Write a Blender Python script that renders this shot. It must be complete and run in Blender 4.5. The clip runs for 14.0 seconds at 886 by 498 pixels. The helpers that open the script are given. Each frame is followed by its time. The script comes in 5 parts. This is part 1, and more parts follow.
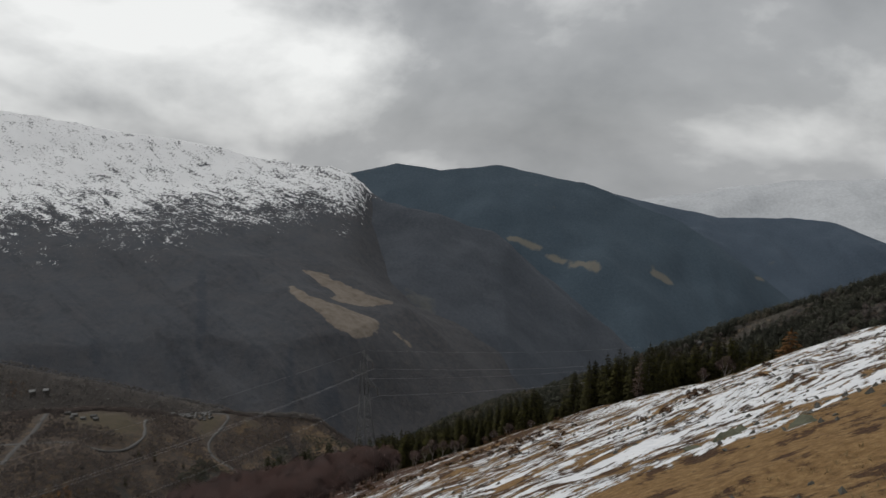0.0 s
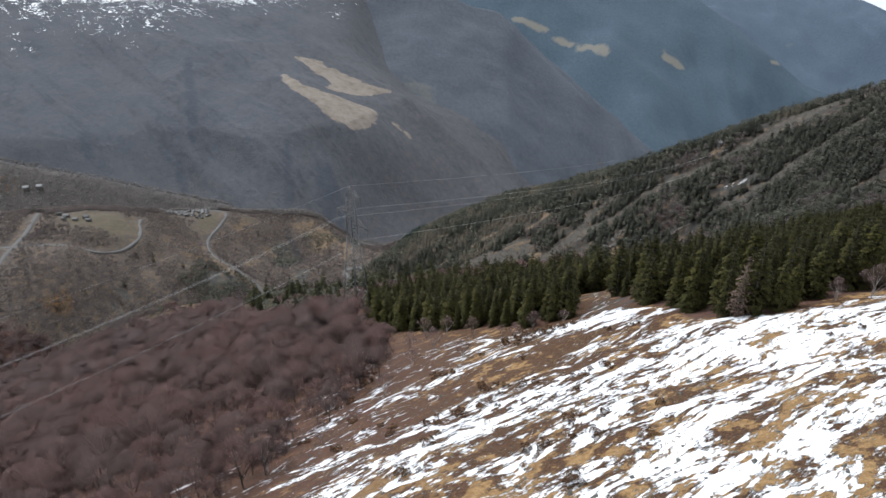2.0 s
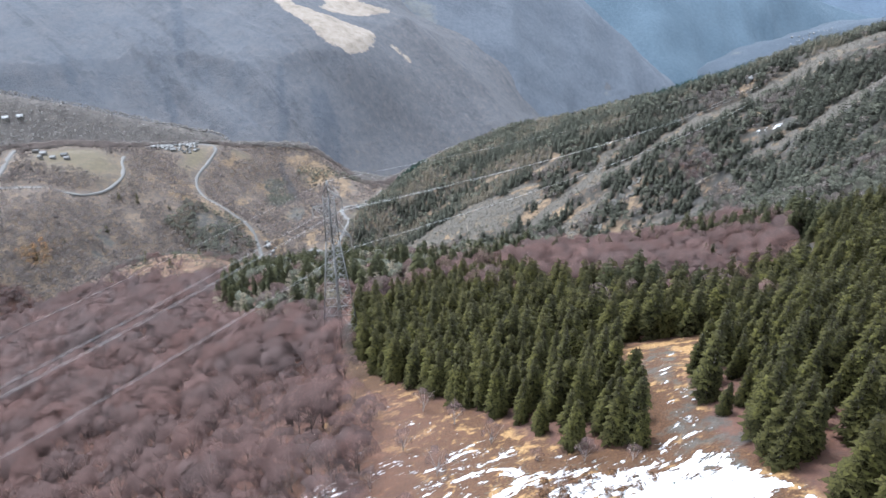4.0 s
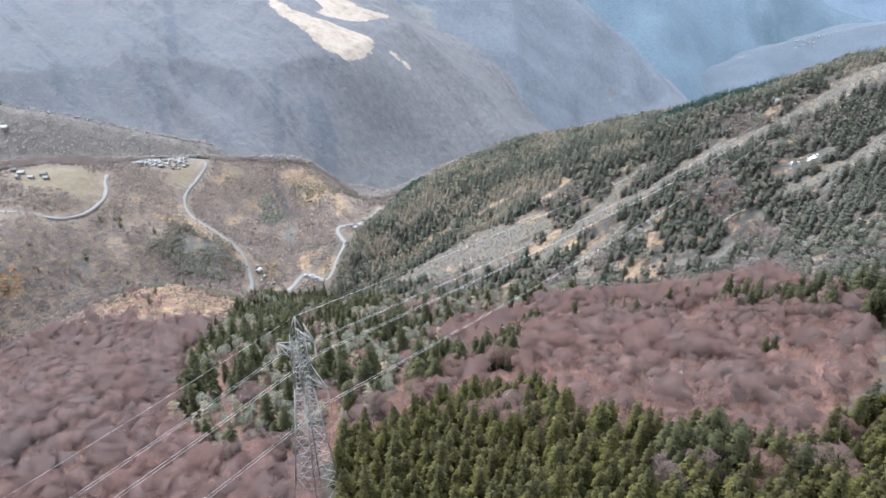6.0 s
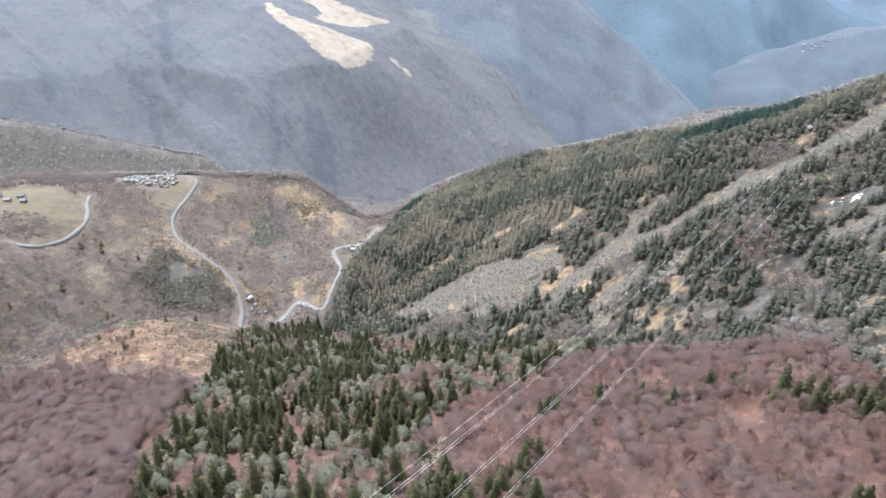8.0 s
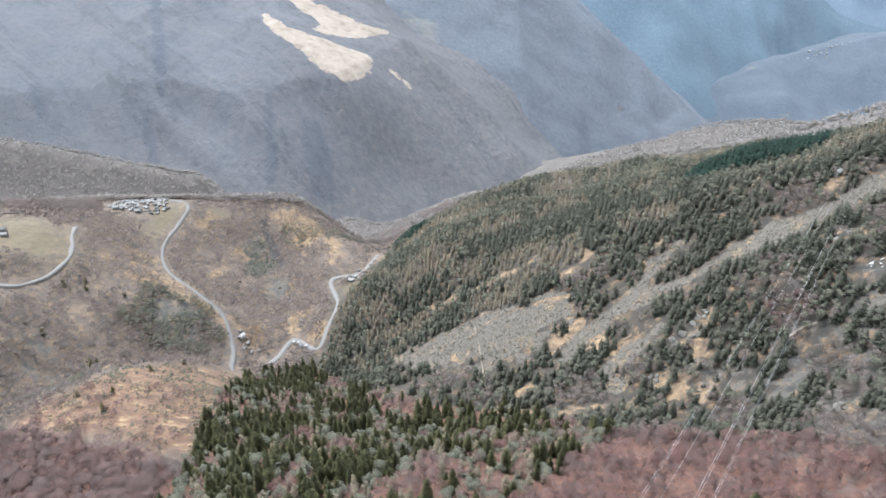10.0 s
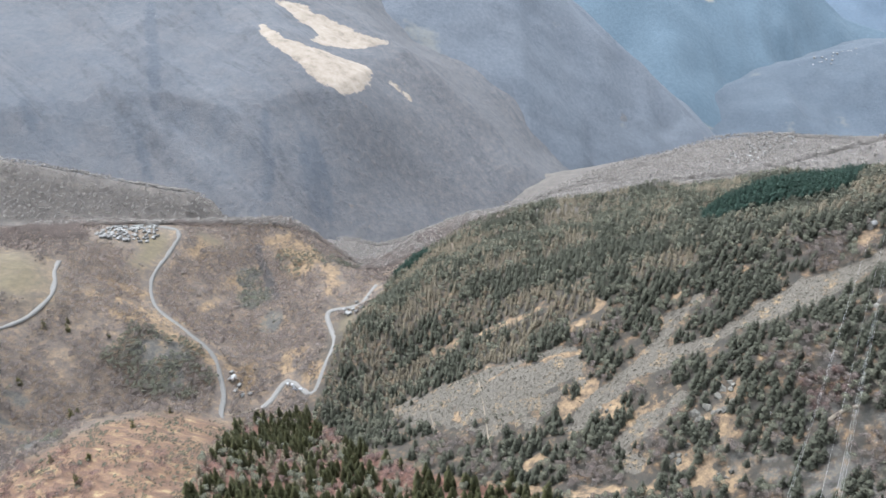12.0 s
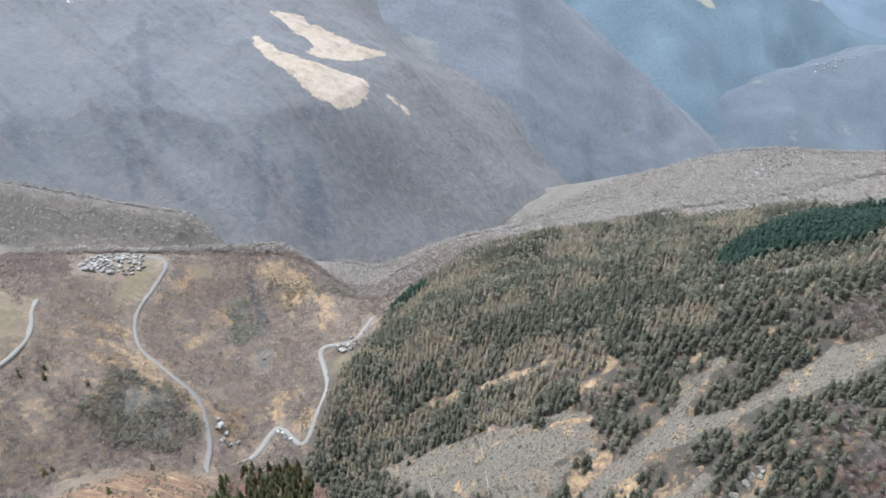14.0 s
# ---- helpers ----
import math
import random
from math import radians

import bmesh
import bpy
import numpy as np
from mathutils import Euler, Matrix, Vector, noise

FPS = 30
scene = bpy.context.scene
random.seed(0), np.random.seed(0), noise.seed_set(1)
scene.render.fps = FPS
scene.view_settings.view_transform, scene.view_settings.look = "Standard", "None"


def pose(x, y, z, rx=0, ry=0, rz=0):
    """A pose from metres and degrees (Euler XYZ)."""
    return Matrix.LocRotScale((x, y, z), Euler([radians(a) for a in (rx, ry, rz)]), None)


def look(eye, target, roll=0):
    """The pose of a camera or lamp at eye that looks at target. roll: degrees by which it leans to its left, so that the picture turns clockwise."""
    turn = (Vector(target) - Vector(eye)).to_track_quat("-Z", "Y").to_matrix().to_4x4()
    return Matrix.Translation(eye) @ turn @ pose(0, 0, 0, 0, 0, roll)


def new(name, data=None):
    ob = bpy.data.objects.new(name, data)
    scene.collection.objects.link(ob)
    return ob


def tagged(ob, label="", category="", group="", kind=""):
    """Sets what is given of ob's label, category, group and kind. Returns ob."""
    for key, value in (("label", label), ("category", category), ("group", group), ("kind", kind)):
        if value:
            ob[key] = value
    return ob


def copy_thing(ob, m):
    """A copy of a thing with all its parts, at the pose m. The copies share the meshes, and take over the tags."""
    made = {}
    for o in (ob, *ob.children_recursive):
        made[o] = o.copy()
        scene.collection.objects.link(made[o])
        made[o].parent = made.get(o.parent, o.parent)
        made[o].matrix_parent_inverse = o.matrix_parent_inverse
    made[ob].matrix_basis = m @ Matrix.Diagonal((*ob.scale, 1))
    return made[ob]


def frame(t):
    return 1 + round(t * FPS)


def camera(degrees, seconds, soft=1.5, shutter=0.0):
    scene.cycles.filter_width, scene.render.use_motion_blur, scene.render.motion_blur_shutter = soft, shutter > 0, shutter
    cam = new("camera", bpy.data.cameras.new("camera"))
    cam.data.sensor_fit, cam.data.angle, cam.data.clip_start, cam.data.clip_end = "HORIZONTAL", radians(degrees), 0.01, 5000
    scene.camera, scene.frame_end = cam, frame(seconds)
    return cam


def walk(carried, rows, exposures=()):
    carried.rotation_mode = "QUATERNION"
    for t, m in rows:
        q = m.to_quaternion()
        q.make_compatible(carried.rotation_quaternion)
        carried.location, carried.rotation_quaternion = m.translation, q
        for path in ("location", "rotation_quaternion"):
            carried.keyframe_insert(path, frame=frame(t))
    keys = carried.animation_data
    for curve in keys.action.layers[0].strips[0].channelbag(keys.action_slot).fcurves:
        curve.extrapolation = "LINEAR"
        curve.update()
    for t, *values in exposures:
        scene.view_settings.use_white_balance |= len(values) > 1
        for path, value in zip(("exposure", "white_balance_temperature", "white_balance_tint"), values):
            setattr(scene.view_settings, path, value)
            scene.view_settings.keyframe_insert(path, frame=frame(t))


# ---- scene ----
cam = camera(63.8, 14.0)
METRES, EYE, TILT, LEAN, TURN = 270.0, 500.0, -8.0, 0.0, 0.0
ROWS = [
    (0.0, 0.0, 0.0, 0.0, 0.0, 0.0, -0.0),
    (0.5, -0.0005, 0.0354, 0.0054, 0.01, -4.45, 0.15),
    (1.0, -0.0011, 0.0712, 0.0108, 0.0, -8.84, 0.12),
    (1.5, -0.0014, 0.1082, 0.0165, 0.0, -13.18, 0.15),
    (2.0, -0.0018, 0.1411, 0.0211, 0.03, -17.13, 0.18),
    (2.5, -0.0023, 0.177, 0.0257, 0.04, -21.43, 0.18),
    (3.0, -0.0027, 0.2126, 0.0304, 0.06, -23.48, 0.21),
    (3.5, -0.0033, 0.2489, 0.0351, 0.09, -23.47, 0.24),
    (4.0, -0.0041, 0.2847, 0.0396, 0.09, -23.45, 0.23),
    (6.5, -0.0103, 0.4662, 0.0657, 0.07, -23.45, 0.14),
    (7.0, -0.0106, 0.5035, 0.0704, 0.11, -23.48, 0.14),
    (7.5, -0.0109, 0.5402, 0.0749, 0.14, -23.47, 0.16),
    (8.0, -0.0115, 0.5764, 0.0829, 0.18, -23.46, 0.11),
    (10.5, -0.0175, 0.7349, 0.1458, 0.19, -23.4, 0.15),
    (11.0, -0.0185, 0.7673, 0.159, 0.22, -23.42, 0.13),
    (11.5, -0.0194, 0.7998, 0.1713, 0.24, -23.41, 0.09),
    (12.0, -0.0198, 0.8328, 0.1842, 0.23, -23.43, 0.1),
    (12.5, -0.0195, 0.8667, 0.1952, 0.24, -23.4, 0.11),
    (13.0, -0.0209, 0.8993, 0.2082, 0.19, -23.4, 0.08),
    (13.5, -0.0217, 0.9316, 0.2218, 0.14, -23.39, 0.09),
    (14.0, -0.0234, 0.9645, 0.2354, 0.08, -23.4, 0.03),
]
EXPOSURES = [(0.0, -1.24, 6400, 10), (1.0, -0.52, 6250, 10), (2.0, 0.28, 5900, 10), (3.0, 0.78, 5650, 10), (3.5, 1.26, 5550, 10), (4.0, 1.55, 5500, 10), (6.5, 1.90, 5700, 10), (8.0, 1.88, 5750, 10), (10.5, 1.74, 5800, 9), (14.0, 1.69, 5850, 9)]
walk(cam, [(t, pose(0, 0, EYE, TILT, LEAN, TURN) @ pose(METRES * x, METRES * y, METRES * z, 90 + pitch, roll, yaw)) for t, x, y, z, yaw, pitch, roll in ROWS], EXPOSURES)

# ---- sky and sun ----
world = bpy.data.worlds.new("overcast_sky")
scene.world = world
world.use_nodes = True


def sky():
    nt = world.node_tree
    nt.nodes.clear()
    out = nt.nodes.new("ShaderNodeOutputWorld")
    bg = nt.nodes.new("ShaderNodeBackground")
    tex = nt.nodes.new("ShaderNodeTexSky")
    tex.sky_type = "NISHITA"
    tex.sun_disc = False
    tex.sun_elevation, tex.sun_rotation = radians(66), radians(-42)
    co = nt.nodes.new("ShaderNodeTexCoord")
    mp = nt.nodes.new("ShaderNodeMapping")
    mp.inputs["Scale"].default_value = (1.0, 1.0, 1.7)
    mp.inputs["Location"].default_value = (0.35, 0.1, 0.55)
    mp.inputs["Rotation"].default_value = (0.0, radians(-18), 0.0)
    big = nt.nodes.new("ShaderNodeTexNoise")
    big.inputs["Scale"].default_value, big.inputs["Detail"].default_value = 2.4, 8.0
    big.inputs["Roughness"].default_value, big.inputs["Distortion"].default_value = 0.52, 0.15
    ramp = nt.nodes.new("ShaderNodeValToRGB")
    e = ramp.color_ramp.elements
    e[0].position, e[0].color = 0.33, (0.625, 0.645, 0.66, 1)
    e[1].position, e[1].color = 0.70, (2.2, 2.2, 2.14, 1)
    m = ramp.color_ramp.elements.new(0.52)
    m.color = (0.97, 0.985, 0.99, 1)
    mix = nt.nodes.new("ShaderNodeMixRGB")
    mix.inputs[0].default_value = 0.93
    scl = nt.nodes.new("ShaderNodeVectorMath")
    scl.operation = "SCALE"
    scl.inputs["Scale"].default_value = 0.10
    nt.links.new(co.outputs["Generated"], mp.inputs[0])
    nt.links.new(mp.outputs[0], big.inputs["Vector"])
    # brighter cloud towards the hidden sun
    dot = nt.nodes.new("ShaderNodeVectorMath")
    dot.operation = "DOT_PRODUCT"
    dot.inputs[1].default_value = (-0.58, 0.76, 0.30)
    near = nt.nodes.new("ShaderNodeMapRange")
    near.inputs["From Min"].default_value, near.inputs["From Max"].default_value = 0.55, 1.0
    near.inputs["To Min"].default_value, near.inputs["To Max"].default_value = -0.03, 0.13
    total = nt.nodes.new("ShaderNodeMath")
    nt.links.new(co.outputs["Generated"], dot.inputs[0])
    nt.links.new(dot.outputs["Value"], near.inputs["Value"])
    nt.links.new(near.outputs[0], total.inputs[0])
    nt.links.new(big.outputs[0], total.inputs[1])
    nt.links.new(total.outputs[0], ramp.inputs[0])
    nt.links.new(tex.outputs[0], scl.inputs[0])
    nt.links.new(scl.outputs[0], mix.inputs[1])
    nt.links.new(ramp.outputs[0], mix.inputs[2])
    nt.links.new(mix.outputs[0], bg.inputs[0])
    bg.inputs[1].default_value = 1.0
    nt.links.new(bg.outputs[0], out.inputs[0])


sky()
sun = new("sun", bpy.data.lights.new("sun", "SUN"))
sun.data.energy, sun.data.angle, sun.data.color = 2.2, radians(10), (1.0, 0.955, 0.90)
sun.matrix_world = look((-600, 860, 2400), (0, 200, 400))


# ---- land forms ----
def sstep(v, a, b):
    u = np.clip((v - a) / (b - a), 0, 1)
    return u * u * (3 - 2 * u)


def smax(a, b, k):
    h = np.clip(0.5 + 0.5 * (a - b) / k, 0, 1)
    return b + (a - b) * h + k * h * (1 - h)


def vnoise(x, y, seed=0):
    xi, yi = np.floor(x).astype(np.int64), np.floor(y).astype(np.int64)
    u, v = x - xi, y - yi
    u, v = u * u * (3 - 2 * u), v * v * (3 - 2 * v)

    def h(i, j):
        n = (i * 374761393 + j * 668265263 + seed * 1442695041) & 0x7FFFFFFF
        n = ((n ^ (n >> 13)) * 1274126177) & 0x7FFFFFFF
        return ((n ^ (n >> 16)) & 0xFFFF) / 32767.5 - 1
    return (h(xi, yi) * (1 - u) + h(xi + 1, yi) * u) * (1 - v) + (h(xi, yi + 1) * (1 - u) + h(xi + 1, yi + 1) * u) * v


def fbm(x, y, octaves=4, seed=0, gain=0.5):
    total, amp = 0.0, 1.0
    for k in range(octaves):
        total = total + amp * vnoise(x * 2 ** k + 17.3 * k, y * 2 ** k - 9.1 * k, seed + k)
        amp *= gain
    return total


# hollows and knolls of the hillside: x, y, half widths, height
KNOLLS = [(-240, 500, 90, 60, 13), (-160, 470, 80, 50, 8), (-90, 540, 70, 70, -42), (20, 440, 90, 70, -48), (110, 390, 70, 60, -44),
          (40, 310, 90, 60, -22), (180, 420, 60, 50, -18), (10, 525, 70, 50, -14), (150, 570, 80, 60, 8), (-170, 610, 90, 70, -14), (170, 490, 60, 40, -14),
          (-90, 690, 60, 60, -14), (60, 740, 140, 60, -20), (305, 672, 60, 55, -28)]

# finer swells and dips: x, y, reach, height
SWELLS = [(42, 182, 40, -8.5), (100, 300, 90, -6), (20, 580, 130, -11), (140, 440, 45, 13), (-180, 620, 45, 30), (-80, 280, 65, 11), (-160, 700, 130, -11), (-240, 800, 45, 21), (40, 740, 130, 26), (-120, 900, 130, -14), (20, 520, 45, 16), (80, 200, 45, 3), (60, 420, 45, 5), (-140, 600, 45, -16), (180, 580, 45, -13), (-40, 440, 90, -10), (100, 500, 45, -8), (-20, 580, 45, -15), (140, 340, 45, -11), (60, 240, 45, -9), (-280, 600, 45, -12), (-220, 640, 45, 18), (-120, 900, 45, -26), (-180, 540, 65, 3), (160, 520, 45, 3), (-160, 760, 45, -7)]
FAR_SWELLS = [(46, 76, 16, 1.3), (-70, 1080, 110, -22), (45, 1220, 120, -48), (510, 1310, 150, 32), (720, 1340, 150, 14), (-205, 880, 55, 10), (-340, 870, 70, 4), (-160, 885, 42, 22), (-88, 850, 36, -26)]


def hillside(x, y):
    xs = np.where(x > 0, 700 * np.tanh(x / 700), 900 * np.tanh(x / 900))
    ys = np.where(y > 66, y, 66 + 700 * np.tanh((y - 66) / 700))
    z = 478 + 0.37 * (xs - 29) - 0.40 * (ys - 66)
    bulge = np.minimum(0.0065 * np.maximum(x - 22, 0) ** 2, 0.28 * np.maximum(x - 26, 0))
    bulge = bulge * (0.35 + 0.72 * sstep(y, 74, 93))
    z = z - bulge * (1 - sstep(y, 190, 380)) * (1 - sstep(x, 200, 500))
    for a, b, rx, ry, h in KNOLLS:
        z = z + h * np.exp(-((x - a) / rx) ** 2 - ((y - b) / ry) ** 2)
    drop = 0.18 * np.clip(x, 0, 900) * sstep(y, 620, 1050) + 0.5 * np.maximum(y - 1390, 0)
    return z - drop


def village_hill(x, y):
    rise = 0.52 * sstep(-x, 165, 320) * 210 * np.tanh(np.maximum(850 - y, 0) / 210)
    z = 165 + rise - 0.62 * np.maximum(y - 850, 0) - 0.35 * np.maximum(x + 115, 0) - 0.10 * np.maximum(590 - y, 0)
    low = 140 - 0.25 * np.clip(x + 425, -400, 200) - 0.7 * np.abs(y - 1005 - 0.1 * (x + 500)) - 0.9 * np.maximum(x + 325, 0)
    return smax(z, low, 12)


def land(x, y):
    x, y = np.asarray(x, float), np.asarray(y, float)
    z = smax(hillside(x, y), village_hill(x, y), 18)
    z = smax(z, -280 + 0 * x, 40)
    for a, b, r, h in SWELLS + FAR_SWELLS:
        z = z + h * np.exp(-((x - a) / r) ** 2 - ((y - b) / r) ** 2)
    far = sstep(np.hypot(x, y - 60), 60, 500)
    z = z + far * (5 * fbm(x / 90, y / 90, 4, 3) + 0.5) + 0.5 * fbm(x / 14, y / 14, 3, 5) + 0.10 * fbm(x / 2.3, y / 2.3, 2, 9)
    return z


FOOT, ACROSS = (-130, 1064), (-0.76, 0.65)
# crest of the spur behind the meadows: x, y, height
SPUR = [(-1847, 2300, 700), (-1407, 2300, 622), (-664, 2200, 492), (-330, 2100, 444), (-85, 2000, 330), (140, 2000, 266), (278, 2000, 155), (459, 1900, 24), (590, 1800, -69), (660, 1650, -230)]


# crest of the flank beyond it, falling to the far valley
BACK_SPUR = [(-330, 2100, 444), (-85, 2000, 330), (150, 2000, 266), (282, 2000, 155), (443, 1900, 24), (545, 1800, -69), (606, 1700, -180), (636, 1650, -260)]


def crest(points, x, y, slope, steeper=0.0):
    best = np.full(np.shape(x), -1e9)
    for (ax, ay, az), (bx, by, bz) in zip(points, points[1:]):
        u = np.clip(((x - ax) * (bx - ax) + (y - ay) * (by - ay)) / ((bx - ax) ** 2 + (by - ay) ** 2), 0, 1)
        dx, dy = x - ax - u * (bx - ax), y - ay - u * (by - ay)
        best = np.maximum(best, az + u * (bz - az) - (slope + steeper * np.clip(dx / 60, 0, 1)) * np.hypot(dx, dy))
    return best


def mountain_height(x, y):
    d = (x - FOOT[0]) * ACROSS[0] + (y - FOOT[1]) * ACROSS[1]
    s = (x - FOOT[0]) * 0.65 + (y - FOOT[1]) * 0.76
    bend = 0.9 * (y - 1030) + 0.2 * np.maximum(-x - 300, 0)
    d = d + (np.minimum(d, bend) - d) * sstep(-x, 220, 420)
    gully = np.abs(fbm(s / 130, d / 1400, 4, 21)) - 0.35
    d = d - 34 + 16 * sstep(x, 0, 120) + 17 * gully * sstep(d, 20, 220) * sstep(-x, -60, 0) + 50 * np.exp(-((s - 150) / 110) ** 2) * sstep(d, 40, 160)
    z = 18 + 0.78 * np.minimum(d, 190) + 0.36 * np.maximum(d - 190, 0)
    top = crest(SPUR, x, y, 0.5)
    high = smax(np.minimum(z, top + 90 * sstep(2100 - y, 0, 500)), top, 40)
    z = z + (high - z) * sstep(y, 1500, 1800) * sstep(-x, 60, 260)
    z = z - 0.52 * np.maximum(y - 1500 + 0.48 * (x + 130), 0) * sstep(x, -270, -40)
    # the flank beyond grows out of this one
    side = crest(BACK_SPUR, x, y, 0.56, 0.3) - 22
    z = z + (smax(z, side, 90) - z) * sstep(y, 1420, 1600) * sstep(x, -420, -250)
    return z + 7 * fbm(x / 120, y / 120, 5, 33)


def back_height(x, y):
    return crest(BACK_SPUR, x, y, 0.56, 0.3) - 12 * sstep(-x, 0, 200) + 12 * fbm(x / 210, y / 420, 5, 37) * sstep(2000 - y, 0, 200) + 8 * fbm(x / 90, y / 90, 4, 39)


# ---- plan of the land cover ----
def inside(poly, x, y):
    r = np.zeros(np.shape(x), bool)
    for (ax, ay), (bx, by) in zip(poly, poly[1:] + poly[:1]):
        cut = (ay > y) != (by > y)
        r ^= cut & (x < (bx - ax) * (y - ay) / ((by - ay) or 1e-9) + ax)
    return r


def strip(points, x, y):
    """Distance to a run of points with half widths, less the half width."""
    best = np.full(np.shape(x), 1e9)
    for (ax, ay, aw), (bx, by, bw) in zip(points, points[1:]):
        u = np.clip(((x - ax) * (bx - ax) + (y - ay) * (by - ay)) / ((bx - ax) ** 2 + (by - ay) ** 2), 0, 1)
        best = np.minimum(best, np.hypot(x - ax - u * (bx - ax), y - ay - u * (by - ay)) - aw - u * (bw - aw))
    return best


SPRUCE_WEST = [(-19, 190), (-16, 176), (-9, 161), (1, 146), (5, 138), (8, 132), (11, 128), (14, 127), (17, 125), (19.5, 130), (20.5, 137), (21, 150), (23, 158), (24, 198), (17, 211), (9, 221), (-3, 216), (-12, 210), (-20, 206)]
SPRUCE_EAST = [(31, 97), (28, 100.5), (26, 103), (25.5, 107), (26, 113), (24.5, 118), (23.5, 124), (24.5, 131), (26, 138), (30, 146), (36, 151), (36, 157), (24, 159), (25, 200), (31, 195), (42, 188), (50, 174), (75, 172), (130, 190), (125, 133), (64, 113), (47, 104), (34, 99)]
SPRUCE_UP = [(50, 174), (43, 184), (56, 194), (72, 205), (86, 216), (96, 238), (112, 262), (175, 262), (190, 190), (130, 190), (75, 172)]
MIXED = [(-46, 212), (-62, 232), (-73, 262), (-79, 286), (-92, 333), (-107, 388), (-120, 442), (-131, 506), (-140, 558), (-128, 580), (-100, 574), (-84, 556), (-60, 518), (-36, 482), (-2, 452), (24, 438), (48, 408), (60, 390), (42, 358), (27, 342), (12, 326), (-1, 318), (-8, 296), (-2, 268), (3, 246), (-4, 228), (-20, 214), (-30, 206)]
BEECH_WEST = [(-66, 20), (-38, 95), (-30, 118), (-24, 132), (-19, 146), (-16, 162), (-23, 195), (-30, 225), (-64, 240), (-82, 280), (-94, 325), (-104, 375), (-128, 400), (-192, 432), (-280, 462), (-330, 440), (-380, 200), (-360, -60), (-105, -60)]
BEECH_EAST = [(-20, 250), (-7, 285), (0, 322), (24, 338), (44, 372), (62, 388), (78, 380), (90, 372), (104, 362), (114, 346), (112, 322), (104, 300), (104, 258), (92, 240), (76, 216), (58, 200), (52, 178), (50, 165), (40, 178), (26, 178), (20, 192), (0, 208), (-24, 205), (-34, 225)]
HILL_WOOD = [(-92, 560), (-87, 600), (-80, 650), (-66, 710), (-46, 772), (-15, 815), (20, 850), (60, 852), (110, 822), (165, 812), (220, 770), (300, 720), (340, 690), (450, 560), (360, 420), (260, 250), (170, 262), (110, 262), (98, 280), (84, 310), (72, 338), (62, 366), (60, 392), (46, 412), (24, 440), (-2, 455), (-36, 485), (-60, 520), (-84, 558)]
KNOLL = [(-236, 466), (-214, 478), (-202, 504), (-198, 541), (-174, 558), (-148, 560), (-134, 538), (-122, 476), (-111, 429), (-107, 399), (-132, 408), (-162, 428), (-181, 432), (-225, 446)]
SCREE_FIELD = [(-44, 548), (-29, 546), (-5, 536), (16, 527), (36, 520), (55, 519), (67, 510), (62, 492), (50, 480), (40, 473), (26, 470), (5, 484), (-14, 500), (-28, 520)]
SCREES = [[(117, 515, 1.5), (106, 507, 4), (96, 497, 5), (88, 486, 5)],
          [(93, 456, 2), (88, 452, 4), (81, 449, 4), (70, 445, 3), (71, 428, 2)],
          [(48, 462, 1.5), (59, 471, 3.5), (77, 480, 4), (93, 484, 4), (110, 484, 3.5), (130, 483, 6), (147, 484, 9), (160, 488, 8), (178, 492, 5), (195, 496, 6), (230, 508, 8), (300, 520, 11)],
          [(150, 408, 1.5), (159, 412, 3), (172, 413, 4), (188, 412, 4), (240, 425, 6)],
          [(140, 572, 1.5), (152, 569, 2.5), (165, 575, 4), (181, 582, 5), (197, 577, 4)]]
CLEARINGS = [[(16, 573, 3), (35, 565, 4), (50, 561, 3)], [(-12, 587, 3), (0, 583, 4)], [(67, 532, 3), (76, 538, 4)], [(66, 572, 1.5), (72, 574, 2)], [(-2, 445, 2), (23, 440, 3), (45, 424, 3), (60, 421, 3), (78, 411, 2)], [(32, 449, 3), (42, 453, 2)],
             [(105, 434, 1.5), (98, 422, 2), (89, 412, 1.5)], [(106, 417, 1.5), (98, 410, 1.5)], [(184, 508, 4), (190, 513, 4)], [(50, 476, 2), (66, 486, 2.5)], [(100, 512, 2), (112, 524, 2.5)]]
OUTCROPS = [(126, 370, 9, 3.0), (101, 442, 9, 3.0), (97, 291, 6, 2.4), (109, 448, 6, 2.6), (87, 428, 8, 2.6), (141, 358, 8, 2.6), (128, 334, 7, 2.4), (150, 346, 6, 2.2), (120, 315, 7, 2.2), (99, 414, 6, 2.0), (68, 468, 5, 1.8), (134, 350, 6, 2.2), (172, 462, 5, 1.8), (84, 390, 5, 1.8), (112, 300, 5, 2.0)]
MEADOW_LOW = [(-313, 1415), (-285, 1383), (-255, 1360), (-212, 1364), (-172, 1368), (-138, 1383), (-124, 1373), (-126, 1318), (-140, 1284), (-161, 1267), (-188, 1265), (-210, 1279), (-231, 1303), (-252, 1318), (-279, 1338), (-300, 1369)]
MEADOW_HIGH = [(-305, 1505), (-279, 1520), (-252, 1534), (-239, 1506), (-219, 1507), (-187, 1502), (-147, 1482), (-90, 1493), (-126, 1461), (-169, 1424), (-200, 1390), (-226, 1387), (-218, 1428), (-231, 1451), (-245, 1456), (-254, 1452), (-271, 1476), (-289, 1490)]

